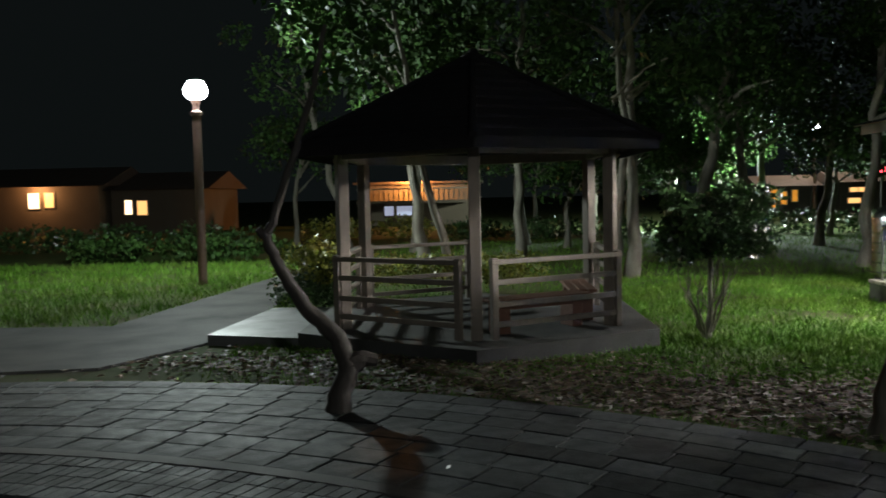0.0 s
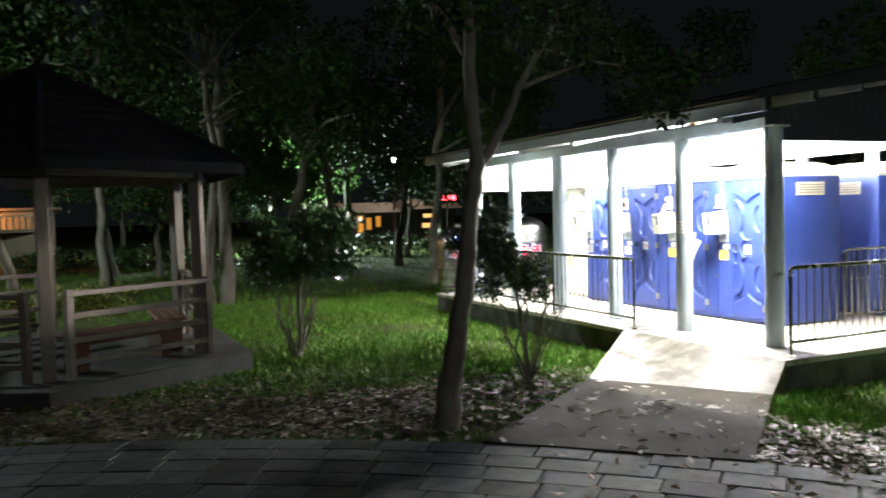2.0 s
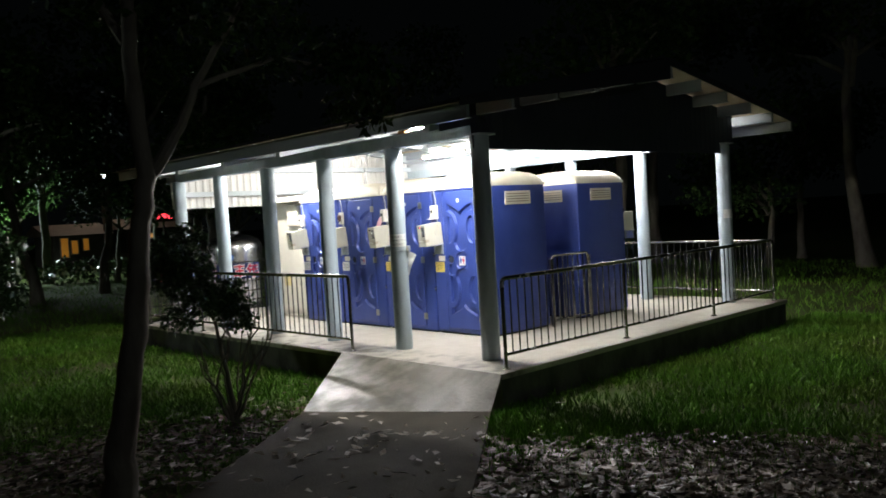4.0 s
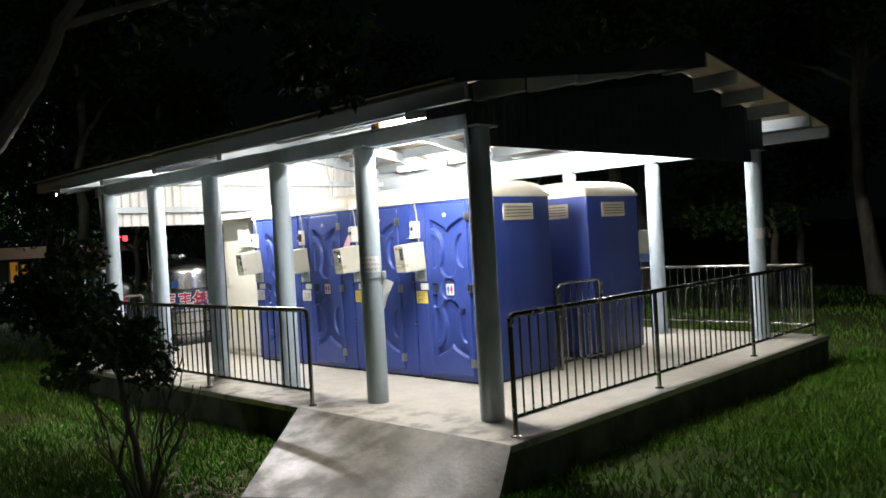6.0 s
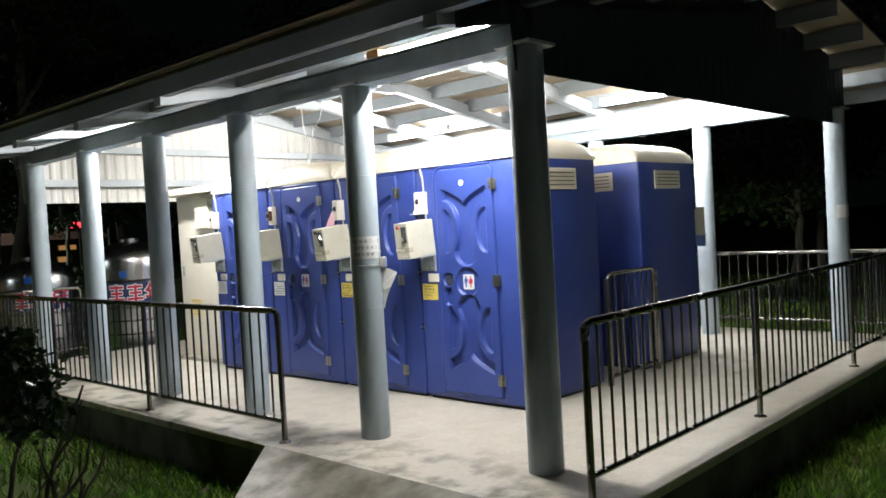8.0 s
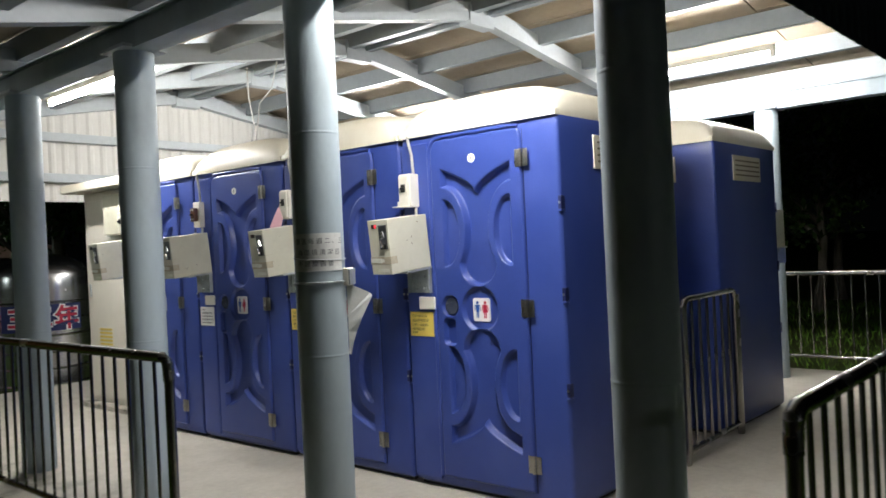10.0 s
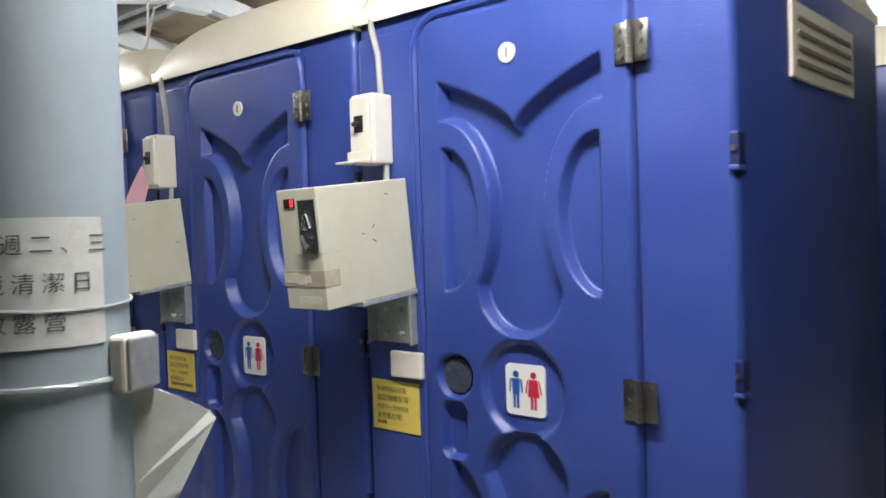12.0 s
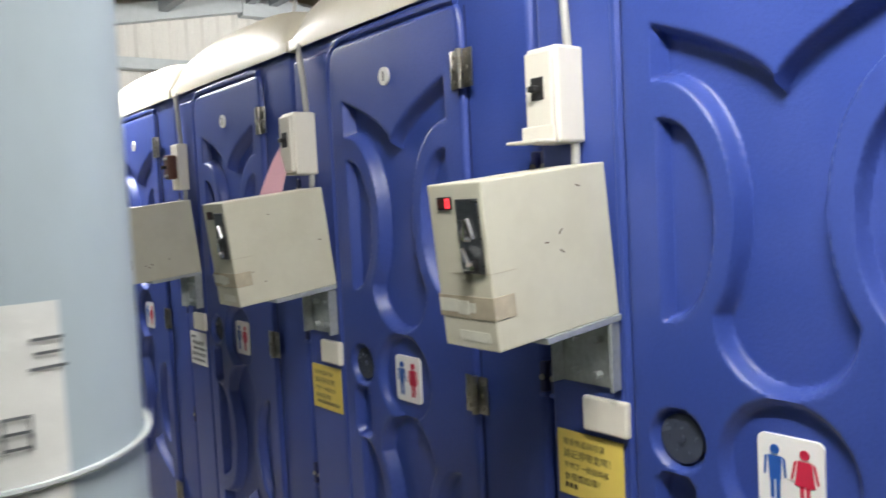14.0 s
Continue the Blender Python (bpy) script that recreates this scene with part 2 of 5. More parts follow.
def pipe(points, radii, sides=10, bm=None):
    """A tube along points, with a radius at each."""
    bm = bm or bmesh.new()
    pts = [Vector(p) for p in points]
    if not isinstance(radii, (list, tuple)):
        radii = [radii] * len(pts)
    old, ref = None, Vector((0.31, 0.9, 0.2)).normalized()
    for k, p in enumerate(pts):
        d = (pts[min(k + 1, len(pts) - 1)] - pts[max(k - 1, 0)]).normalized()
        u = (ref - d * ref.dot(d)).normalized()
        w = d.cross(u)
        ring = [bm.verts.new(p + radii[k] * (math.cos(j * math.tau / sides) * u + math.sin(j * math.tau / sides) * w)) for j in range(sides)]
        if old:
            for j in range(sides):
                bm.faces.new((old[j], old[(j + 1) % sides], ring[(j + 1) % sides], ring[j]))
        else:
            bm.faces.new(ring[::-1])
        old = ring
    bm.faces.new(old)
    return bm


def prism(outline, z0, z1, bm=None):
    """A flat outline, counter-clockwise from above, drawn up from z0 to z1."""
    bm = bm or bmesh.new()
    low = [bm.verts.new((x, y, z0)) for x, y in outline]
    top = [bm.verts.new((x, y, z1)) for x, y in outline]
    n = len(outline)
    bm.faces.new(low[::-1]), bm.faces.new(top)
    for k in range(n):
        bm.faces.new((low[k], low[(k + 1) % n], top[(k + 1) % n], top[k]))
    return bm


def lathe(profile, sides=32, bm=None, at=(0, 0, 0)):
    bm = bm or bmesh.new()
    old = None
    for r, z in profile:
        ring = [bm.verts.new((at[0] + r * math.cos(k * math.tau / sides), at[1] + r * math.sin(k * math.tau / sides), at[2] + z)) for k in range(sides)]
        if old:
            for k in range(sides):
                bm.faces.new((old[k], old[(k + 1) % sides], ring[(k + 1) % sides], ring[k]))
        old = ring
    return bm


def grid(nu, nv, place, bm=None):
    bm = bm or bmesh.new()
    vs = [[bm.verts.new(place(i / nu, j / nv)) for i in range(nu + 1)] for j in range(nv + 1)]
    for j in range(nv):
        for i in range(nu):
            bm.faces.new((vs[j][i], vs[j][i + 1], vs[j + 1][i + 1], vs[j + 1][i]))
    return bm


def soup(name, verts, faces, mat, smooth=False):
    me = bpy.data.meshes.new(name)
    me.from_pydata(verts, [], faces)
    me.materials.append(mat)
    if smooth:
        me.polygons.foreach_set("use_smooth", [True] * len(me.polygons))
    return me


def words_mesh(words, size, spread=1.0, fat=0.0):
    """Flat writing in the built-in font, in the plane of x and y."""
    curve = bpy.data.curves.new("writing", "FONT")
    curve.body, curve.size, curve.space_character, curve.offset = words, size, spread, fat
    tmp = bpy.data.objects.new("writing", curve)
    scene.collection.objects.link(tmp)
    me = bpy.data.meshes.new_from_object(tmp.evaluated_get(bpy.context.evaluated_depsgraph_get()))
    bpy.data.objects.remove(tmp)
    bpy.data.curves.remove(curve)
    me.materials.clear()
    return me


# ---- plan ----
FLOOR = 0.38
COL_X, COL_EAST = 7.632, 13.14
COL_Y = [7.325, 8.832, 10.319, 11.816, 13.313, 14.81]
EDGE_W, EDGE_E, EDGE_S, EDGE_N = 7.04, 13.70, 6.64, 15.60
RIDGE_X, RIDGE_Z, SLOPE_W, SLOPE_E = 10.70, 3.62, 0.184, 0.165
REACH = {-1: 3.92, 1: 3.85}   # ridge to eave, west and east
WALK_POLY = [(-4.3, 9.45), (-3.8, 11.45), (-3.62, 14.2), (-4.2, 17.2), (-4.1, 24.0), (-5.3, 24.0), (-5.45, 20.6), (-6.0, 13.25), (-14.0, 13.15), (-14.0, 8.3), (-8.0, 8.6)]
LAND_POLY = [(-3.75, 11.5), (-1.6, 11.0), (-1.7, 14.2), (-3.55, 14.2)]
PLAZA, R_IN, R_OUT = Vector((-4.0, -3.0)), 8.97, 11.58
PATH_POLY = [(3.20, 6.08), (4.64, 4.70), (6.72, 6.50), (5.67, 8.20)]


def lie(x, y):
    """Height of the ground: the plaza is a low mound that falls away to the lawn."""
    q = 0.055 * (14.8 - np.sqrt((x - PLAZA.x) ** 2 + (y - PLAZA.y) ** 2 + 1.0))
    return 0.5 * (q + np.sqrt(q * q + 0.003))


def lie_at(r):
    return float(lie(PLAZA.x + r, PLAZA.y))


def under_rafter(x):
    return RIDGE_Z - (SLOPE_W if x < RIDGE_X else SLOPE_E) * abs(x - RIDGE_X)


# ---- ground ----
def build_ground():
    def place(u, v):
        x, y = (math.copysign(abs(2 * q - 1) ** 3, q - 0.5) * 500 for q in (u, v))
        return (x, y + 8, float(lie(x, y + 8)) - 0.006)
    bm = grid(240, 240, place)
    ob = part("ground", bm, M_SOIL)
    tagged(ob, "dark grassy park ground with bare soil patches", "ground", kind="structure")


build_ground()


def plaza_point(r, a):
    return PLAZA.x + r * math.cos(a), PLAZA.y + r * math.sin(a)


def arc_slab(r0, r1, a0, a1, z0, z1, steps, rings=1):
    """A curved strip of the plaza that follows its mound."""
    bm = bmesh.new()
    rows = []
    line = [(r0 + (r1 - r0) * k / rings, z1) for k in range(rings + 1)] + [(r1, z0), (r0, z0)]
    for k in range(steps + 1):
        a = a0 + (a1 - a0) * k / steps
        rows.append([bm.verts.new((*plaza_point(r, a), z + lie_at(r))) for r, z in line])
    n = len(line)
    for p, q in zip(rows, rows[1:]):
        for k in range(n - 2 if rings > 1 else n):
            bm.faces.new((p[k], p[(k + 1) % n], q[(k + 1) % n], q[k]))
    bmesh.ops.recalc_face_normals(bm, faces=bm.faces)
    return bm


def draped(outline, thick, rise):
    """A thin slab with the given outline that follows the lie of the ground."""
    bm = bmesh.new()
    bm.faces.new([bm.verts.new((x, y, 0)) for x, y in outline])
    xs, ys = [p[0] for p in outline], [p[1] for p in outline]
    for axis, lo, hi in ((0, min(xs), max(xs)), (1, min(ys), max(ys))):
        n = int((hi - lo) / 0.6) + 1
        for k in range(1, n):
            co, no = [0, 0, 0], [0, 0, 0]
            co[axis], no[axis] = lo + (hi - lo) * k / n, 1
            bmesh.ops.bisect_plane(bm, geom=bm.verts[:] + bm.edges[:] + bm.faces[:], plane_co=co, plane_no=no)
    for v in bm.verts:
        v.co.z = float(lie(v.co.x, v.co.y)) + rise
    ret = bmesh.ops.extrude_edge_only(bm, edges=[e for e in bm.edges if e.is_boundary])
    for v in ret["geom"]:
        if isinstance(v, bmesh.types.BMVert):
            v.co.z -= thick
    bmesh.ops.recalc_face_normals(bm, faces=bm.faces)
    return bm


A0, A1 = radians(8), radians(118)
bed = part("plaza_bed", arc_slab(0.4, R_OUT, radians(-180), radians(179), -0.05, 0.012, 120, 30), M_JOINT)
tagged(bed, "dark sandy bed between grey plaza paving stones", "plaza", kind="structure")
ring = part("curb", arc_slab(R_IN - 0.14, R_IN, A0, A1, 0.0, 0.034, 60), M_CURB)
tagged(ring, "pale flush curb ring set in the plaza paving", "curb", kind="structure")

path = part("path", draped(PATH_POLY, 0.09, 0.045), M_PATH)
tagged(path, "damp concrete path from plaza to ramp", "path", kind="structure")
walkway = part("pavement", draped(WALK_POLY, 0.08, 0.03), M_WALK)
tagged(walkway, "grey concrete walkway beside the lawn", "walkway", kind="structure")


def build_ramp():
    wl, wr = (Vector((x, y, float(lie(x, y)) + 0.048)) for x, y in (PATH_POLY[3], PATH_POLY[2]))
    tl, tr = Vector((EDGE_W + 0.01, 9.36, FLOOR + 0.003)), Vector((EDGE_W + 0.01, EDGE_S, FLOOR + 0.003))

    def top(u, v):
        a, b = wl.lerp(wr, u), tl.lerp(tr, u)
        return a.lerp(b, v)
    bm = grid(14, 14, top)
    sides = [[top(0, k / 14) for k in range(15)], [top(1, k / 14) for k in range(15)], [top(k / 14, 0) for k in range(15)]]
    for line in sides:
        vs = [(bm.verts.new(p), bm.verts.new((p.x, p.y, -0.05))) for p in line]
        for p, q in zip(vs, vs[1:]):
            bm.faces.new((p[0], p[1], q[1], q[0]))
    bmesh.ops.recalc_face_normals(bm, faces=bm.faces)
    ob = part("ramp", bm, M_RAMP, smooth=True)
    tagged(ob, "wet concrete ramp with dark moss stains", "ramp", kind="structure")


build_ramp()


def build_platform():
    root = empty("platform")
    tagged(root, "raised concrete platform with a pale smooth floor", "platform", kind="structure")
    part("floor", box((EDGE_W, EDGE_S, FLOOR - 0.06), (EDGE_E, EDGE_N, FLOOR), 0.008), M_CONCRETE, root)
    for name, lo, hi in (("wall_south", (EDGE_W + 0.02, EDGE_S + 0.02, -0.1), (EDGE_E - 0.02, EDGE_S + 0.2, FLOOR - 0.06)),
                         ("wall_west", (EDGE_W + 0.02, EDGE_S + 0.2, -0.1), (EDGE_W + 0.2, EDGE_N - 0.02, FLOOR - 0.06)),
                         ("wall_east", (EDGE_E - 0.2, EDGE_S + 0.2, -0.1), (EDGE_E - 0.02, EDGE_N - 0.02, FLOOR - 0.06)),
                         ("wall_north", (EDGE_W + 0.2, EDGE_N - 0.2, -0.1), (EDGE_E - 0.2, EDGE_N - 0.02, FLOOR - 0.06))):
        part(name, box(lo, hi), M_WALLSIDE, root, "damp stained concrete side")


build_platform()


# ---- pavilion ----
def build_columns():
    first = None
    for x in (COL_X, COL_EAST):
        for y in COL_Y:
            root = empty("column", (x, y, FLOOR))
            tagged(root, "round blue-grey painted steel column of the shelter", "column", group="shelter columns", kind="structure")
            if first is None:
                shaft = part("shaft", rod((0, 0, 0), (0, 0, 2.525), 0.107, sides=40), M_STEELBLUE, root, smooth=True)
                bm = bmesh.new()
                for z in (0.93, 1.87):
                    lathe([(0.1072, z - 0.006), (0.109, z), (0.1072, z + 0.006)], 40, bm)
                seam = part("seam", bm, M_STEELBLUE, root, smooth=True)
                cap = part("cap", box((-0.13, -0.13, 2.505), (0.13, 0.13, 2.525), 0.003), M_BEAM, root)
                first = (shaft.data, seam.data, cap.data)
            else:
                for nm, me in zip(("shaft", "seam", "cap"), first):
                    piece(nm, me, root, (0, 0, 0))


build_columns()


def build_roof():
    root = empty("shelter_roof")
    tagged(root, "low gabled sheet roof on grey steel frames", "roof", kind="structure")
    x0, x1, y0, y1 = RIDGE_X - REACH[-1], RIDGE_X + REACH[1], 6.74, 15.7
    # wall beams along both column rows
    for x in (COL_X, COL_EAST):
        bm = box((x - 0.075, COL_Y[0] + 0.01, 2.885), (x + 0.075, EDGE_N - 0.4, 2.90), 0)
        box((x - 0.075, COL_Y[0] + 0.01, 3.03), (x + 0.075, EDGE_N - 0.4, 3.045), bm=bm)
        box((x - 0.05, COL_Y[0] + 0.01, 2.90), (x + 0.05, EDGE_N - 0.4, 3.03), bm=bm)
        part("wall_beam", bm, M_STEELBLUE, root)
    # rafters, one frame over each pair of columns
    shared = None
    for y in COL_Y[2:] + [COL_Y[0] + 0.06]:
        if shared is None:
            bm = bmesh.new()
            for s in (-1, 1):
                stops = [(0.0, 0.15), (REACH[s] * 0.63, 0.15), (REACH[s] - 0.12, 0.155)]
                old = None
                for d, h in stops:
                    x = RIDGE_X + s * d
                    zt = under_rafter(x) + 0.15
                    quad = [bm.verts.new((x, yy, zz)) for yy, zz in ((-0.05, zt - h), (0.05, zt - h), (0.05, zt), (-0.05, zt))]
                    if old:
                        for k in range(4):
                            bm.faces.new((old[k], old[(k + 1) % 4], quad[(k + 1) % 4], quad[k]))
                    old = quad
                bm.faces.new(old)
            box((RIDGE_X - 0.16, -0.06, RIDGE_Z - 0.06), (RIDGE_X + 0.16, 0.06, RIDGE_Z + 0.10), 0.004, bm=bm)
            bmesh.ops.recalc_face_normals(bm, faces=bm.faces)
            ob = part("rafter", bm, M_BEAM, root)
            ob.location.y = y
            shared = ob.data
        elif y < COL_Y[2]:
            tip = RIDGE_X - REACH[-1] + 0.12
            bm = bmesh.new()
            old = None
            for x, h in ((tip, 0.155), (COL_X - 0.1, 0.15), (COL_X + 0.35, 0.15)):
                zt = under_rafter(x) + 0.15
                quad = [bm.verts.new((x, y + yy, zz)) for yy, zz in ((-0.05, zt - h), (0.05, zt - h), (0.05, zt), (-0.05, zt))]
                if old:
                    for k in range(4):
                        bm.faces.new((old[k], old[(k + 1) % 4], quad[(k + 1) % 4], quad[k]))
                else:
                    bm.faces.new(quad[::-1])
                old = quad
            bm.faces.new(old)
            bmesh.ops.recalc_face_normals(bm, faces=bm.faces)
            part("outrigger", bm, M_BEAM, root)
        else:
            piece("rafter", shared, root, (0, y, 0))
    # plate that carries the rafters on the east beam
    part("top_plate", box((COL_EAST - 0.06, COL_Y[0] + 0.12, 3.045), (COL_EAST + 0.06, EDGE_N - 0.4, under_rafter(COL_EAST + 0.06) - 0.002), 0.003), M_BEAM, root)
    # purlins along the roof
    me = None
    for s in (-1, 1):
        for d in (0.028, 0.22, 0.41, 0.60, 0.79, 0.965):
            x = RIDGE_X + s * d * REACH[s]
            if me is None:
                bm = box((-0.02, y0 + 0.03, -0.09), (0.02, y1 - 0.06, 0.07))
                box((0.02, y0 + 0.03, -0.09), (0.055, y1 - 0.06, -0.082), bm=bm)
                ob = part("purlin", bm, M_PURLIN, root)
                me = ob.data
            else:
                ob = piece("purlin", me, root, (0, 0, 0))
            ob.location = (x, 0, under_rafter(x) + 0.152)
    # ceiling boards under the sheets, with open joints
    rnd = random.Random(4)
    bm = bmesh.new()
    for s in (-1, 1):
        for i in range(5):
            d0, d1 = i * REACH[s] / 5 + 0.006, (i + 1) * REACH[s] / 5 - 0.006
            y = y0 + 0.02
            while y < y1 - 0.1:
                ye = min(y + 1.80, y1 - 0.02)
                lift = rnd.uniform(0, 0.006)
                vs = []
                for zz in (0.226 + lift, 0.238 + lift):
                    for d, yy in ((d0, y), (d1, y), (d1, ye), (d0, ye)):
                        x = RIDGE_X + s * d
                        vs.append(bm.verts.new((x, yy, under_rafter(x) + zz)))
                for f in ((0, 1, 2, 3), (4, 5, 6, 7), (0, 1, 5, 4), (1, 2, 6, 5), (2, 3, 7, 6), (3, 0, 4, 7)):
                    bm.faces.new([vs[k] for k in f])
                y = ye + 0.012
    bmesh.ops.recalc_face_normals(bm, faces=bm.faces)
    part("ceiling", bm, M_SHEET, root, "tan insulation boards, stained in places")
    # corrugated top sheets
    for s in (-1, 1):
        n = 180

        def top(u, v):
            y = y0 + (y1 - y0) * u
            x = RIDGE_X + s * v * REACH[s]
            return (x, y, under_rafter(x) + 0.262 + 0.012 * math.cos(u * n * math.pi / 2))
        bm = grid(n, 4, top)
        ret = bmesh.ops.extrude_face_region(bm, geom=bm.faces[:])
        for v in ret["geom"]:
            if isinstance(v, bmesh.types.BMVert):
                v.co.z += 0.008
        bmesh.ops.recalc_face_normals(bm, faces=bm.faces)
        part("roof_sheet", bm, M_ROOFTOP, root, "dark corrugated roof sheets")
    part("ridge_cap", box((RIDGE_X - 0.18, y0, RIDGE_Z + 0.27), (RIDGE_X + 0.18, y1, RIDGE_Z + 0.30), 0.01), M_ROOFTOP, root)
    for s in (-1, 1):
        bm = bmesh.new()
        ends = []
        for d in (0.0, REACH[s]):
            low = 0.20 if s > 0 or d else 0.02
            x = RIDGE_X + s * d
            z = under_rafter(x)
            ends.append([bm.verts.new((x, yy, z + zz)) for yy, zz in ((y0 - 0.01, low), (y0 + 0.01, low), (y0 + 0.01, 0.29), (y0 - 0.01, 0.29))])
        for k in range(4):
            bm.faces.new((ends[0][k], ends[0][(k + 1) % 4], ends[1][(k + 1) % 4], ends[1][k]))
        bmesh.ops.recalc_face_normals(bm, faces=bm.faces)
        part("barge_trim", bm, M_ROOFTOP, root)
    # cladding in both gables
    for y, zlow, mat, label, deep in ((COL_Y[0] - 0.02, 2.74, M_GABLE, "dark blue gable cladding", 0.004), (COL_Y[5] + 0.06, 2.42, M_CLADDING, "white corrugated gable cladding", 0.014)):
        xa, xb = COL_X - 0.62, COL_EAST + 0.30
        n = 230

        def clad(u, v):
            x = xa + (xb - xa) * u
            zt = under_rafter(x) + 0.215
            rib = deep if (u * n) % 5 < 1.2 else 0.0
            zb = zlow if x > COL_X - 0.12 else max(zlow, under_rafter(x) - 0.03)
            return (x, y - rib, zb + (zt - zb) * v)
        bm = grid(n, 1, clad)
        ret = bmesh.ops.extrude_face_region(bm, geom=bm.faces[:])
        for v in ret["geom"]:
            if isinstance(v, bmesh.types.BMVert):
                v.co.y += 0.006
        bmesh.ops.recalc_face_normals(bm, faces=bm.faces)
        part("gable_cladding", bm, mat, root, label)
    for z in (2.62, 3.05):
        part("girt", box((COL_X, COL_Y[5] - 0.07, z), (COL_EAST, COL_Y[5] + 0.03, z + 0.09), 0.004), M_BEAM, root)
    part("girt", box((COL_X + 0.12, COL_Y[0] + 0.03, 2.86), (COL_EAST - 0.12, COL_Y[0] + 0.10, 2.94), 0.004), M_BEAM, root)


build_roof()


def build_tube_lights():
    first = None
    for x, y, drop in ((7.90, 7.75, 0.06), (8.40, 11.96, -0.045), (12.25, 8.43, -0.12), (12.25, 12.15, -0.12)):
        z = under_rafter(x) + drop
        if first is None:
            first = empty("tube_light", (x, y, z))
            tagged(first, "lit white fluorescent tube light under the roof", "ceiling light", group="shelter lights")
            part("housing", box((-0.03, 0, 0.0), (0.03, 1.24, 0.05), 0.006), M_WHITEPL, first)
            for yy in (0.0, 1.2):
                part("end_cap", box((-0.02, yy, -0.045), (0.02, yy + 0.04, 0.0), 0.004), M_WHITEPL, first)
            part("tube", rod((0, 0.035, -0.026), (0, 1.205, -0.026), 0.016, sides=14), M_TUBE, first, "glowing white tube")
        else:
            copy_thing(first, pose(x, y, z))


build_tube_lights()
block = part("wooden_block", box((7.575, 8.52, 3.047), (7.69, 8.64, 3.10), 0.006), material("raw orange-brown wood", (0.42, 0.2, 0.07), 0.7, scale=8, vary=0.3, stretch=(6, 1, 6)))
tagged(block, "small orange-brown wooden block resting on the beam", "block")


def railing(points, step, name_label, balusters=0.118):
    root = empty("railing")
    tagged(root, name_label, "railing", group="platform railings")
    top, low, r = FLOOR + 0.95, FLOOR + 0.15, 0.024
    post_me = bar_me = None
    for (ax, ay), (bx, by), posts in points:
        a, b = Vector((ax, ay, 0)), Vector((bx, by, 0))
        d = (b - a).normalized()
        length = (b - a).length
        # top rail turns down at its ends
        line = [a + Vector((0, 0, top - 0.10)), a + Vector((0, 0, top - 0.045)) + d * 0.004, a + Vector((0, 0, top - 0.014)) + d * 0.014, a + Vector((0, 0, top)) + d * 0.045]
        line += [b + Vector((0, 0, top)) - d * 0.045, b + Vector((0, 0, top - 0.014)) - d * 0.014, b + Vector((0, 0, top - 0.045)) - d * 0.004, b + Vector((0, 0, top - 0.10))]
        part("top_rail", pipe(line, r, 14), M_RAIL, root, smooth=True)
        part("bottom_rail", rod(a + Vector((0, 0, low)), b + Vector((0, 0, low)), 0.017, sides=10), M_RAIL, root, smooth=True)
        for s in posts:
            if post_me is None:
                bm = rod((0, 0, FLOOR), (0, 0, top - 0.02), 0.021, sides=12)
                lathe([(0.045, FLOOR), (0.045, FLOOR + 0.006), (0.024, FLOOR + 0.016)], 16, bm)
                p = part("post", bm, M_RAIL, root, smooth=True)
                post_me = p.data
            else:
                p = piece("post", post_me, root, (0, 0, 0))
            p.location = a + d * (s * length)
        n = int(length / balusters)
        for k in range(1, n):
            q = a + d * (length * k / n)
            if any(abs(k / n - s) * length < 0.05 for s in posts):
                continue
            if bar_me is None:
                p = part("baluster", rod((0, 0, low), (0, 0, top - 0.015), 0.0085, sides=8, caps=False), M_RAIL, root, smooth=True)
                bar_me = p.data
            else:
                p = piece("baluster", bar_me, root, (0, 0, 0))
            p.location = q
    return root


railing([((7.281, 6.782), (13.556, 6.782), (0, 0.351, 0.696, 1.0)), ((13.556, 6.84), (13.556, 15.4), (0.25, 0.5, 0.75, 1.0))], 2.2,
        "tarnished stainless tube railing round the platform edge")
railing([((7.167, 9.292), (7.167, 15.35), (0, 0.333, 0.667, 1.0)), ((7.23, 15.35), (8.3, 15.35), (1.0,))], 2.0,
        "tarnished stainless tube railing beside the ramp")


# ---- toilets ----
DOOR_L, DOOR_R, DOOR_B, DOOR_T = 0.222, 0.848, 0.075, 1.965   # hinge side, latch side, foot, head
UC, VC = 0.535, 1.02


def smooth(d, w):
    """0 outside a shape, 1 inside; d is the distance inside it."""
    t = min(1.0, max(0.0, d / w + 0.5))
    return t * t * (3 - 2 * t)


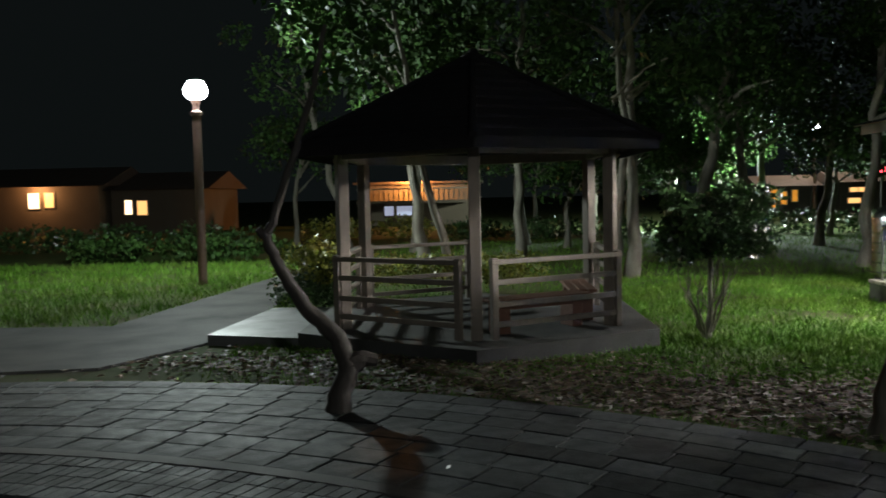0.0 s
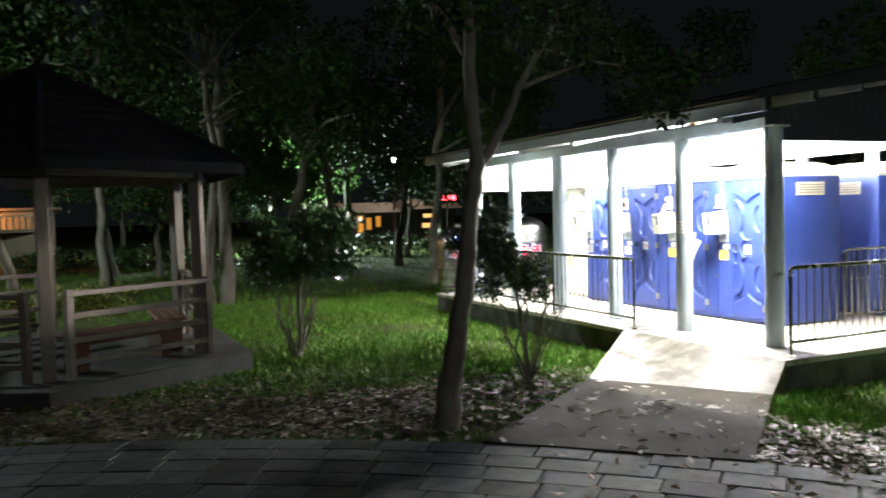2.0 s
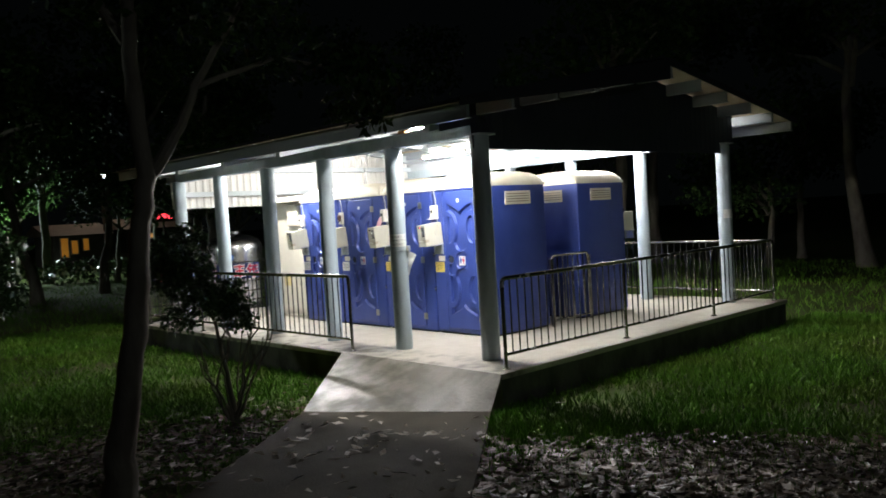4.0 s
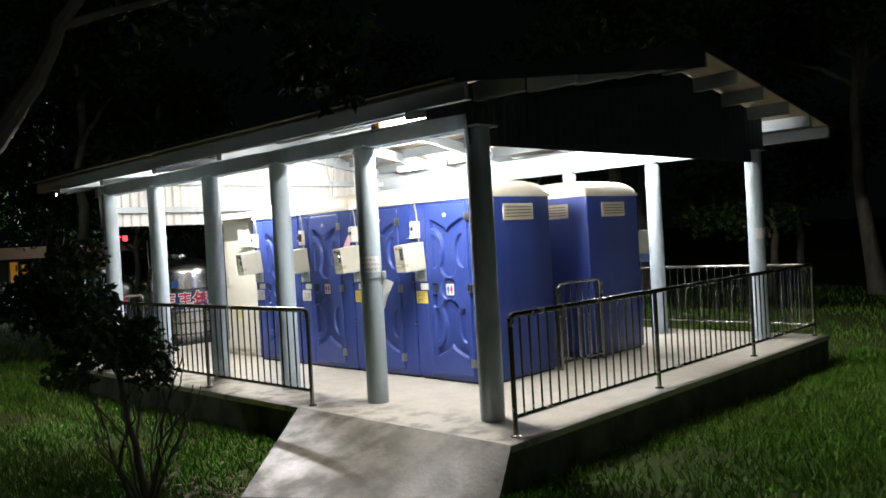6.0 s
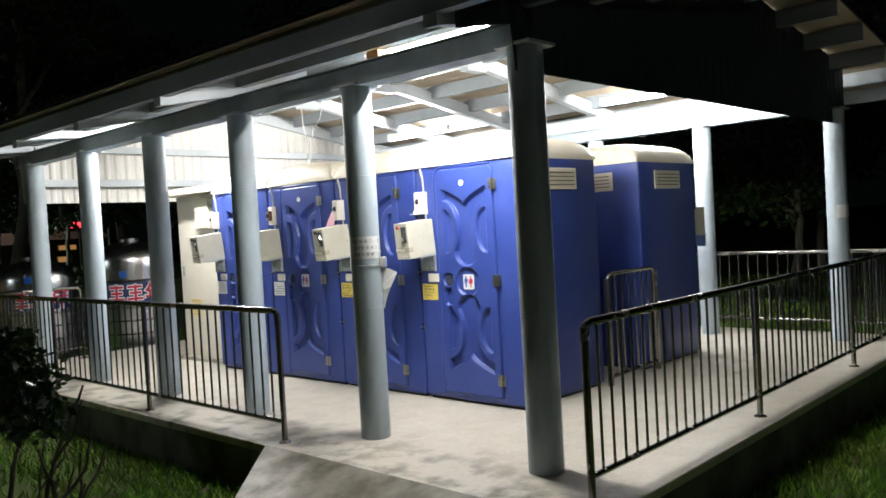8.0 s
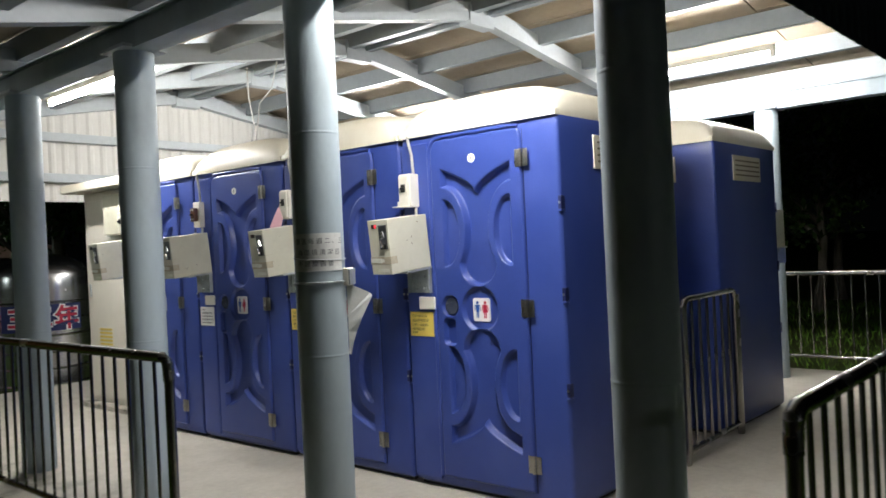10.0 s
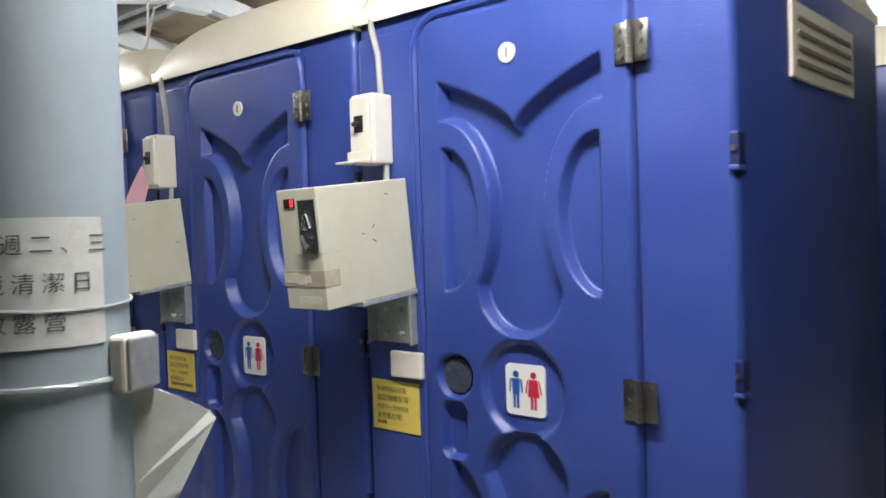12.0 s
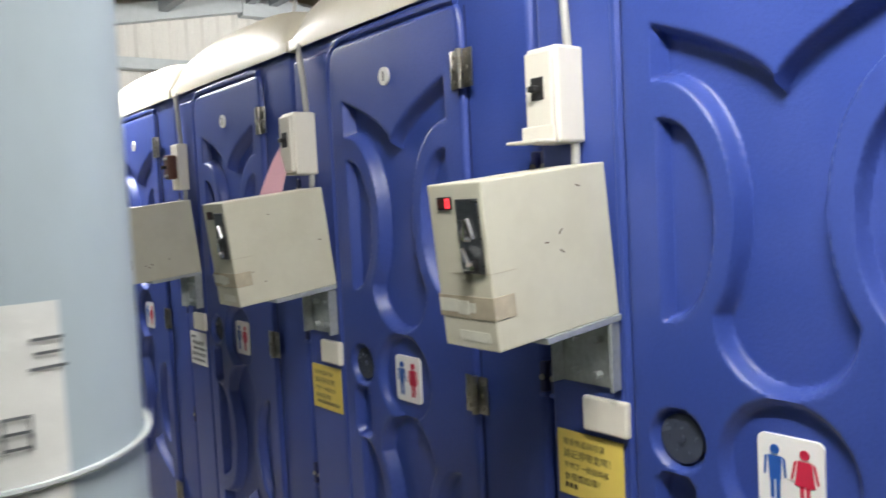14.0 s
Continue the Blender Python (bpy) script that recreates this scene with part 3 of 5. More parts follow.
def relief(u, v):
    """Depth of the moulded pattern of the door, in metres; the lower half mirrors the upper."""
    h = abs(u - UC)
    w = v if v > VC else 2 * VC - v + 0.026
    # winged funnel with a round end
    wing_top = 1.652 + 0.138 * min(1, h / 0.235) ** 0.62
    if w > 1.272:
        p, q = (0.235 - h) / 0.162, (w - 1.45) / 0.252
        k = math.hypot(p, q)
        waist = (k - 1) * k / max(0.3, math.hypot(p / 0.162, q / 0.252))
        d = min(0.235 - h, (wing_top - w) * 0.8, waist)
    else:
        d = 0.119 - math.hypot(h, 1.272 - w)
    depth = 0.037 * smooth(d, 0.019)
    # lens at each side
    p, q = (0.228 - h) / 0.102, (w - 1.44) / 0.182
    k = math.hypot(p, q)
    d = min(0.228 - h, (1 - k) * k / max(0.3, math.hypot(p / 0.102, q / 0.182)))
    depth = max(depth, 0.029 * smooth(d, 0.016))
    # round dish of the sign, the knob's dish and the grip
    depth = max(depth, 0.022 * smooth(0.118 - math.hypot(u - UC, v - VC), 0.02))
    depth = max(depth, 0.024 * smooth(0.055 - math.hypot(u - 0.745, v - 1.035), 0.014))
    e = max(abs(u - 0.752) - 0.012, 0) ** 2 + max(abs(v - 0.893) - 0.045, 0) ** 2
    depth = max(depth, 0.03 * smooth(0.028 - math.sqrt(e), 0.014))
    return depth


def door_mesh():
    nu, nv, r = 124, 350, 0.075

    def place(a, b):
        v = DOOR_B + (DOOR_T - DOOR_B) * b
        lo, hi = DOOR_L, DOOR_R
        over = v - (DOOR_T - r)
        if over > 0:
            k = r - math.sqrt(max(0, r * r - over * over))
            lo, hi = lo + k * 0.35, hi - k
        u = lo + (hi - lo) * a
        edge = min(u - lo, hi - u, v - DOOR_B, DOOR_T - v)
        roll = 0.010 * (1 - min(1, edge / 0.012)) ** 2
        return (-0.016 + relief(u, v) + roll, u, v)
    bm = grid(nu, nv, place)
    rim = [e for e in bm.edges if e.is_boundary]
    ret = bmesh.ops.extrude_edge_only(bm, edges=rim)
    for v in ret["geom"]:
        if isinstance(v, bmesh.types.BMVert):
            v.co.x = 0.012
    bmesh.ops.recalc_face_normals(bm, faces=bm.faces)
    return bm


def toilet_body(W, D, H):
    """A rounded case with a shallow pocket behind the door, so that the door's recesses can sink in."""
    bm = box((0, 0, 0.02), (D, W, H), 0.022, 3)
    y0, y1, z0, z1 = DOOR_L + 0.035, DOOR_R - 0.035, DOOR_B + 0.035, DOOR_T - 0.035
    for co, no in (((0, y0, 0), (0, 1, 0)), ((0, y1, 0), (0, 1, 0)), ((0, 0, z0), (0, 0, 1)), ((0, 0, z1), (0, 0, 1))):
        bmesh.ops.bisect_plane(bm, geom=bm.verts[:] + bm.edges[:] + bm.faces[:], plane_co=co, plane_no=no)
    bm.normal_update()
    hit = []
    for f in bm.faces:
        c = f.calc_center_median()
        if f.normal.x < -0.9 and y0 < c.y < y1 and z0 < c.z < z1:
            hit.append(f)
    ret = bmesh.ops.extrude_face_region(bm, geom=hit)
    bmesh.ops.translate(bm, vec=(0.07, 0, 0), verts=[v for v in ret["geom"] if isinstance(v, bmesh.types.BMVert)])
    bmesh.ops.delete(bm, geom=hit, context="FACES")
    bmesh.ops.recalc_face_normals(bm, faces=bm.faces)
    return bm


def toilet_roof(W, D):
    nu, nv, e = 36, 40, 0.018

    def place(a, b):
        x, y = -e + (D + 2 * e) * a, W * b
        fx, fy = 2 * a - 1, 2 * b - 1
        side = (1 - abs(fy) ** 5)
        front = (1 - abs(fx) ** 9) ** 0.5
        rib = 0.010 * math.exp(-((a - 0.62) / 0.03) ** 2) + 0.010 * math.exp(-((a - 0.86) / 0.03) ** 2)
        return (x, y, 0.02 + (0.178 * max(0, side) ** 0.5 * (1 - 0.12 * fy * fy) - rib * side) * max(0, front))
    bm = grid(nu, nv, place)
    rim = [ed for ed in bm.edges if ed.is_boundary]
    ret = bmesh.ops.extrude_edge_only(bm, edges=rim)
    for v in ret["geom"]:
        if isinstance(v, bmesh.types.BMVert):
            v.co.z = -0.012
    bmesh.ops.recalc_face_normals(bm, faces=bm.faces)
    return bm


def disc(r, x0, x1, y, z, sides=28, bm=None):
    return rod((x0, y, z), (x1, y, z), r, sides=sides, bm=bm)


def rounded_plate(u0, u1, v0, v1, x0, x1, r):
    """A thin upright plate with rounded corners, facing along -x."""
    bm = bmesh.new()
    line = []
    for cu, cv, turn in ((u1 - r, v1 - r, 0), (u0 + r, v1 - r, 1), (u0 + r, v0 + r, 2), (u1 - r, v0 + r, 3)):
        for k in range(6):
            a = (turn + k / 5) * math.pi / 2
            line.append((cu + r * math.cos(a), cv + r * math.sin(a)))
    front = [bm.verts.new((x0, u, v)) for u, v in line]
    back = [bm.verts.new((x1, u, v)) for u, v in line]
    bm.faces.new(front), bm.faces.new(back[::-1])
    for k in range(len(line)):
        j = (k + 1) % len(line)
        bm.faces.new((front[k], back[k], back[j], front[j]))
    bmesh.ops.recalc_face_normals(bm, faces=bm.faces)
    return bm


def figure(u, v, s, skirt):
    """Plain flat pictogram of a round dot over a trunk, two arms and two legs."""
    bm = disc(0.0078 * s, -0.0012, 0.0, u, v + 0.036 * s, 18)
    shapes = [[(-0.011, 0.026), (0.011, 0.026), (0.0165, -0.014), (-0.0165, -0.014)]] if skirt else [[(-0.0115, 0.026), (0.0115, 0.026), (0.0095, -0.012), (-0.0095, -0.012)]]
    for side in (-1, 1):
        arm = [(0.0125, 0.026), (0.0175, 0.023), (0.0235 if skirt else 0.0195, -0.006), (0.0195 if skirt else 0.0155, -0.007)]
        leg = [(0.0012, -0.0115), (0.0085, -0.0115), (0.0082, -0.043), (0.0016, -0.043)]
        shapes += [[(side * p, q) for p, q in arm], [(side * p, q) for p, q in leg]]
    for shape in shapes:
        bm.faces.new([bm.verts.new((-0.0012, u + p * s, v + q * s)) for p, q in shape])
    return bm


def hinge(parent, z, shared):
    if shared:
        return piece("hinge", shared[0], parent, (-0.018, DOOR_L - 0.006, z))
    bm = box((-0.004, -0.040, -0.045), (0.0, -0.008, 0.045), 0.0015)
    box((-0.004, 0.008, -0.045), (0.0, 0.040, 0.045), 0.0015, bm=bm)
    for k in range(5):
        rod((-0.008, 0, -0.046 + 0.0186 * k), (-0.008, 0, -0.0285 + 0.0186 * k), 0.0085, sides=14, bm=bm)
    for yy in (-0.025, 0.025):
        for zz in (-0.03, 0.0, 0.03):
            disc(0.0062, -0.0085, -0.003, yy + 0.004 * (zz == 0), zz, 10, bm)
    ob = part("hinge", bm, M_HINGE, parent, "steel butt hinge", smooth=True)
    ob.location = (-0.018, DOOR_L - 0.006, z)
    shared.append(ob.data)
    return ob


def build_toilet(place):
    W, D, H = 1.08, 1.16, 2.02
    root = empty("portable_toilet", place)
    tagged(root, "dark blue moulded plastic portable toilet with cream roof, door closed", "toilet", group="row of portable toilets")
    part("body", toilet_body(W, D, H), M_BLUE, root, smooth=True)
    part("plinth", box((0.03, 0.03, 0.0), (D - 0.03, W - 0.03, 0.022)), M_BLACK, root)
    part("latch_post", box((-0.012, 0.868, 0.05), (0.01, W - 0.012, H - 0.06), 0.006), M_BLUE, root)
    roof = part("roof", toilet_roof(W, D), M_CREAM, root, "cream domed plastic roof", smooth=True)
    roof.location.z = H - 0.01
    door = part("door", door_mesh(), M_BLUE, root, "blue door with moulded curved recesses", smooth=True)
    # raised bead round the head and the latch side of the door
    g = 0.014
    arc = [(-0.004, DOOR_R + g, DOOR_B), (-0.004, DOOR_R + g, DOOR_T - 0.085)]
    for k in range(1, 8):
        a = k * math.pi / 16
        arc.append((-0.004, DOOR_R + g - 0.085 + 0.085 * math.cos(a), DOOR_T - 0.085 + (0.085 + g) * math.sin(a)))
    arc += [(-0.004, DOOR_R - 0.08, DOOR_T + g + 0.001), (-0.004, DOOR_L + 0.07, DOOR_T + g + 0.001), (-0.004, DOOR_L + 0.02, DOOR_T + 0.004)]
    part("door_frame", pipe(arc, 0.013, 8), M_BLUE, root, smooth=True)
    # thin dark strip painted as the shade in the hinge-side gap
    part("seam_shade", box((-0.0015, DOOR_L - 0.006, DOOR_B), (0.004, DOOR_L - 0.002, DOOR_T - 0.01)), M_SHADEBLUE, root)
    shared = []
    for z in (0.225, 1.03, 1.805):
        hinge(door, z, shared)
    # number disc with a slot
    d = part("indicator", disc(0.024, -0.021, -0.004, 0.545, 1.838, 30), M_SIGNWHITE, door, "round white occupancy disc", smooth=True)
    part("slot", box((-0.0225, 0.5427, 1.825), (-0.0205, 0.5473, 1.851), 0.0006), M_INK, door)
    knob = disc(0.046, -0.002, 0.016, 0.745, 1.035, 28)
    disc(0.008, -0.006, 0.0, 0.745, 1.035, 14, knob)
    for k in range(6):
        disc(0.0035, -0.004, 0.0, 0.745 + 0.028 * math.cos(k * 1.047), 1.035 + 0.028 * math.sin(k * 1.047), 8, knob)
    part("latch_dial", knob, M_DIAL, door, "dark grey round latch dial", smooth=True)
    # restroom sign
    sg = part("sign", rounded_plate(UC - 0.058, UC + 0.058, VC - 0.066, VC + 0.06, 0.0005, 0.0065, 0.013), M_SIGNWHITE, door, "white sign with blue and red pictograms")
    f1 = part("blue_figure", figure(UC + 0.026, VC - 0.003, 1.06, False), M_SIGNBLUE, door)
    f2 = part("red_figure", figure(UC - 0.026, VC - 0.003, 1.06, True), M_SIGNRED, door)
    for f in (f1, f2):
        f.location.x = -0.0003
    # bolts on the front corners; a raised dark block paints each notch's shade
    me = me2 = None
    for y in (0.006, W - 0.006):
        for z in (1.56, 1.10, 0.62):
            if me is None:
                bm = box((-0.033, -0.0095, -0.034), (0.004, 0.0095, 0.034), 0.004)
                o = part("notch_shade", bm, M_SHADEBLUE, root)
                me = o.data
                bb = rod((-0.037, 0.0, 0.0), (-0.030, 0.0, 0.0), 0.0065, sides=10)
                o2 = part("bolt", bb, M_HINGE, root)
                me2 = o2.data
                o3 = part("notch_lip", box((-0.037, -0.011, -0.044), (0.004, 0.011, -0.033), 0.004), M_BLUE, root, smooth=True)
                me3 = o3.data
            else:
                o = piece("notch_shade", me, root, (0, 0, 0))
                o2 = piece("bolt", me2, root, (0, 0, 0))
                o3 = piece("notch_lip", me3, root, (0, 0, 0))
            o.location = (0.03, y, z)
            o2.location = (0.03, y, z)
            o3.location = (0.03, y, z)
    # louvred vents
    vents = []
    for y, s in ((0.0, -1), (W, 1)):
        bm = box((0.33, y - 0.008, 1.74), (0.85, y + 0.008, 1.92), 0.004)
        vent = part("vent", bm, M_CREAM, root, "cream louvred vent panel")
        for k in range(4):
            bm = box((0.365, y + s * 0.0085 - 0.003, 1.775 + k * 0.034), (0.815, y + s * 0.0085 + 0.003, 1.785 + k * 0.034))
            part("slot", bm, M_LOUVRE, vent)
    bm = box((D - 0.008, 0.28, 1.74), (D + 0.008, 0.80, 1.92), 0.004)
    vent = part("vent", bm, M_CREAM, root, "cream louvred vent panel")
    for k in range(4):
        part("slot", box((D + 0.0055, 0.315, 1.775 + k * 0.034), (D + 0.0115, 0.765, 1.785 + k * 0.034)), M_LOUVRE, vent)
    return root


M_COINPLATE = material("dark brushed steel plate", (0.20, 0.21, 0.22), 0.3, metal=1.0, scale=40, vary=0.3, bump=0.05, stretch=(1, 1, 6))
M_DULLRED = material("unlit red digit", (0.09, 0.012, 0.012), 0.4)
M_TAPE = material("brown packing tape", (0.47, 0.42, 0.31), 0.25, scale=30, vary=0.5, bump=0.08)
M_PALETAPE = material("pale peeling tape", (0.64, 0.64, 0.54), 0.3, scale=24, vary=0.2, bump=0.1)


def coin_box(place, lean=5.5, lit=True):
    """A cream steel coin box on a galvanised bracket; the origin is at the toilet's front."""
    root = empty("coin_box", place)
    tagged(root, "cream painted steel coin box on a bracket" + (", red digits lit" if lit else ""), "coin box", group="coin boxes")
    tilt = Matrix.Translation((-0.165, 0, 0.15)) @ Matrix.Rotation(radians(-lean), 4, "Y") @ Matrix.Translation((0.18, 0, -0.15))
    case = part("case", box((-0.345, 0.0, 0.0), (-0.03, 0.150, 0.298), 0.003), M_BOX, root)
    bits = [case]
    plate = part("coin_plate", box((-0.349, 0.010, 0.138), (-0.344, 0.070, 0.270), 0.002), M_COINPLATE, root, "dark brushed steel coin slot plate")
    bm = rod((-0.352, 0.04, 0.235), (-0.352, 0.052, 0.20), 0.006, sides=8)
    rod((-0.352, 0.04, 0.235), (-0.352, 0.028, 0.20), 0.006, sides=8, bm=bm)
    rod((-0.352, 0.03, 0.20), (-0.352, 0.05, 0.20), 0.005, sides=8, bm=bm)
    rod((-0.354, 0.055, 0.182), (-0.366, 0.03, 0.158), 0.006, sides=8, bm=bm)
    box((-0.358, 0.03, 0.145), (-0.349, 0.058, 0.163), 0.002, bm=bm)
    slot = part("coin_slot", bm, M_STAIN, root, smooth=True)
    hole = part("return_slot", box((-0.350, 0.022, 0.140), (-0.3485, 0.064, 0.165)), M_BLACK, root)
    win = part("display", box((-0.3475, 0.083, 0.252), (-0.344, 0.123, 0.275), 0.001), M_BLACK, root)
    bits += [plate, slot, hole, win]
    for k in range(2):
        # unlit digits are dull red bars on the black window
        bm = bmesh.new()
        for z in (0.256, 0.2628, 0.2695):
            box((-0.3480, 0.1015 + k * 0.0105, z), (-0.3472, 0.1075 + k * 0.0105, z + 0.002), bm=bm)
        for y in (0.1002, 0.1075):
            box((-0.3480, y + k * 0.0105, 0.2565), (-0.3472, y + 0.0014 + k * 0.0105, 0.271), bm=bm)
        bits.append(part("unlit_digit", bm, M_DULLRED, root))
    if lit:
        bm = bmesh.new()
        for lo, hi in (((0.087, 0.255), (0.0895, 0.272)), ((0.0945, 0.255), (0.097, 0.272)), ((0.0895, 0.2695), (0.0945, 0.272)), ((0.0895, 0.255), (0.0945, 0.2575))):
            box((-0.3482, lo[0], lo[1]), (-0.3472, hi[0], hi[1]), bm=bm)
        bits.append(part("digits", bm, M_REDLED, root, "lit red digits"))
    tape = part("tape", box((-0.3462, -0.0012, 0.056), (-0.296, 0.1535, 0.097), 0.0008), M_TAPE, root, "old brown packing tape")
    # a pale loose flap with torn ends, and remnants of other strips
    bm = bmesh.new()
    for y0, y1, z0, z1, lift in ((0.098, 0.152, 0.066, 0.090, 0.0008), (0.068, 0.099, 0.063, 0.088, 0.0012), (0.050, 0.069, 0.067, 0.085, 0.0006)):
        box((-0.3462 - lift, y0, z0), (-0.3455, y1, z1), 0.0006, bm=bm)
    bits.append(part("tape_flap", bm, M_PALETAPE, root, "pale loose end of tape"))
    bits.append(part("tape_remnant", box((-0.3456, 0.020, 0.014), (-0.3445, 0.104, 0.033), 0.0004), M_PALETAPE, root))
    bm = box((-0.3456, -0.0006, 0.137), (-0.3445, 0.110, 0.1382))
    box((-0.3456, -0.0007, 0.1372), (-0.285, 0.0004, 0.1380), bm=bm)
    bits.append(part("tape_edge", bm, M_TAPE, root, "grimy line left by tape"))
    bits.append(tape)
    bm = bmesh.new()
    rnd = random.Random(int(place[1] * 10))
    for k in range(4):
        x, z, a = rnd.uniform(-0.31, -0.06), rnd.uniform(0.04, 0.27), rnd.uniform(-0.9, 0.9)
        L = rnd.uniform(0.002, 0.007)
        box((-L, -0.0006, -0.0012), (L, 0.0006, 0.0012), bm=bm, m=Matrix.Translation((x, 0, z)) @ Matrix.Rotation(a, 4, "Y"))
    bits.append(tagged(part("scuff", bm, M_SCUFF, root, "dark scuffs"), kind="stuff"))
    lip = part("shelf_edge", box((-0.235, -0.006, -0.012), (0.0, 0.156, 0.0), 0.001), M_GALV, root, "galvanised bracket shelf")
    bits.append(lip)
    for b in bits:
        b.matrix_basis = tilt
    channel = [(-0.004, 0.0), (-0.004, 0.154), (-0.040, 0.154), (-0.040, 0.151), (-0.008, 0.151), (-0.008, 0.003), (-0.033, 0.003), (-0.033, -0.008), (-0.036, -0.008), (-0.036, 0.0)]
    bm = prism(channel, -0.135, 0.0)
    bmesh.ops.recalc_face_normals(bm, faces=bm.faces)
    part("bracket", bm, M_GALV, root, "galvanised channel bracket")
    me = None
    for y, z in ((0.05, -0.04), (0.11, -0.04), (0.05, -0.11), (0.11, -0.11)):
        if me is None:
            o = part("bolt", rod((-0.026, 0, 0), (-0.004, 0, 0), 0.008, sides=6), M_GALV, root)
            me = o.data
        else:
            o = piece("bolt", me, root, (0, 0, 0))
        o.location = (0, y, z)
    return root


def bare_breaker(place):
    root = empty("breaker_box", place)
    tagged(root, "small breaker box with its cover off and brown switch bare", "breaker box", group="breaker boxes")
    part("case", box((-0.045, 0.0, 0.0), (0.0, 0.085, 0.19), 0.006), M_WHITEPL, root)
    bm = box((-0.082, 0.016, 0.045), (-0.044, 0.070, 0.145), 0.008)
    part("switch_block", bm, M_BROWN, root, "brown bakelite switch block")
    for z in (0.06, 0.13):
        for y in (0.03, 0.056):
            part("screw", rod((-0.086, y, z), (-0.081, y, z), 0.006, sides=10), M_GALV, root)
    part("switch", box((-0.102, 0.034, 0.088), (-0.08, 0.052, 0.102), 0.003), M_BLACK, root, "black switch lever")
    return root


def breaker_box(place, open_cover=True):
    root = empty("breaker_box", place)
    tagged(root, "small off-white plastic breaker box" + (" with its cover flap down" if open_cover else ""), "breaker box", group="breaker boxes")
    part("case", box((-0.075, 0.0, 0.0), (0.0, 0.085, 0.19), 0.006), M_WHITEPL, root)
    part("face", box((-0.088, 0.006, 0.01), (-0.074, 0.078, 0.18), 0.004), M_WHITEPL, root)
    part("switch_slot", box((-0.090, 0.026, 0.085), (-0.087, 0.060, 0.13), 0.001), M_BLACK, root)
    part("switch", box((-0.108, 0.034, 0.100), (-0.089, 0.052, 0.113), 0.003), M_BLACK, root, "black switch lever")
    if open_cover:
        bm = box((-0.135, 0.0, 0.0), (-0.085, 0.09, 0.006), 0.002)
        box((-0.09, 0.0, 0.004), (-0.082, 0.09, 0.035), 0.002, bm=bm)
        part("flap", bm, M_WHITEPL, root)
    return root


def supply_cable(points, label):
    ob = part("cable", pipe(points, 0.009, 8), M_CABLE, smooth=True)
    tagged(ob, label, "cable", group="supply cables")


def notice(name, lo, hi, x, mat, label, rows, ink, category="notice"):
    """A flat notice on a face that looks along -x, with bars for writing too small to read."""
    root = empty(name, (x, 0, 0))
    tagged(root, label, category, group="toilet notices")
    part("sheet", box((-0.003, lo[0], lo[1]), (0.0, hi[0], hi[1]), 0.0008), mat, root)
    rnd = random.Random(int(hi[0] * 1000))
    W, Hh = hi[0] - lo[0], hi[1] - lo[1]
    bm = bmesh.new()
    for k in range(rows):
        if mat is M_YELLOW and k < rows - 1:
            continue
        z = hi[1] - Hh * (k + 0.9) / (rows + 0.8)
        y = hi[0] - W * rnd.uniform(0.09, 0.16)
        size = Hh / (rows + 1.2) * (0.72 if k in (1, rows - 2) else 0.5)
        while y > lo[0] + W * 0.12:
            w = size * rnd.uniform(0.75, 0.95)
            s = size / 2
            for q in range(3):
                zz = z - s + size * (q + 0.2) / 3
                box((-0.0042, y - w, zz), (-0.0028, y, zz + size * 0.11), bm=bm)
            box((-0.0042, y - w * 0.55, z - s), (-0.0028, y - w * 0.42, z + s), bm=bm)
            y -= size * 1.15
            if rnd.random() < 0.04:
                break
    tagged(part("writing", bm, ink, root), kind="stuff")
    if mat is M_YELLOW:
        for words, size, down in (("隨身物品與垃圾", 0.0165, 0.030), ("請記得帶走唷！", 0.0205, 0.057), ("不然下一個使用者", 0.0155, 0.081), ("會很尷尬唷！", 0.0185, 0.106)):
            me = words_mesh(words, size)
            for v in me.vertices:
                v.co = (-0.0046, hi[0] - 0.018 - v.co.x, hi[1] - down + v.co.y)
            me.materials.append(ink)
            line = tagged(new("writing", me), kind="stuff")
            line.parent = root
    return root


TX, TY, PITCH = 8.785, 8.345, 1.10
first_toilet = build_toilet((TX, TY, FLOOR))
for k in range(1, 4):
    copy_thing(first_toilet, pose(TX, TY + PITCH * k, FLOOR))
for k in range(2):
    copy_thing(first_toilet, pose(11.86, TY + 1.08 + PITCH * k, FLOOR, 0, 0, 180))

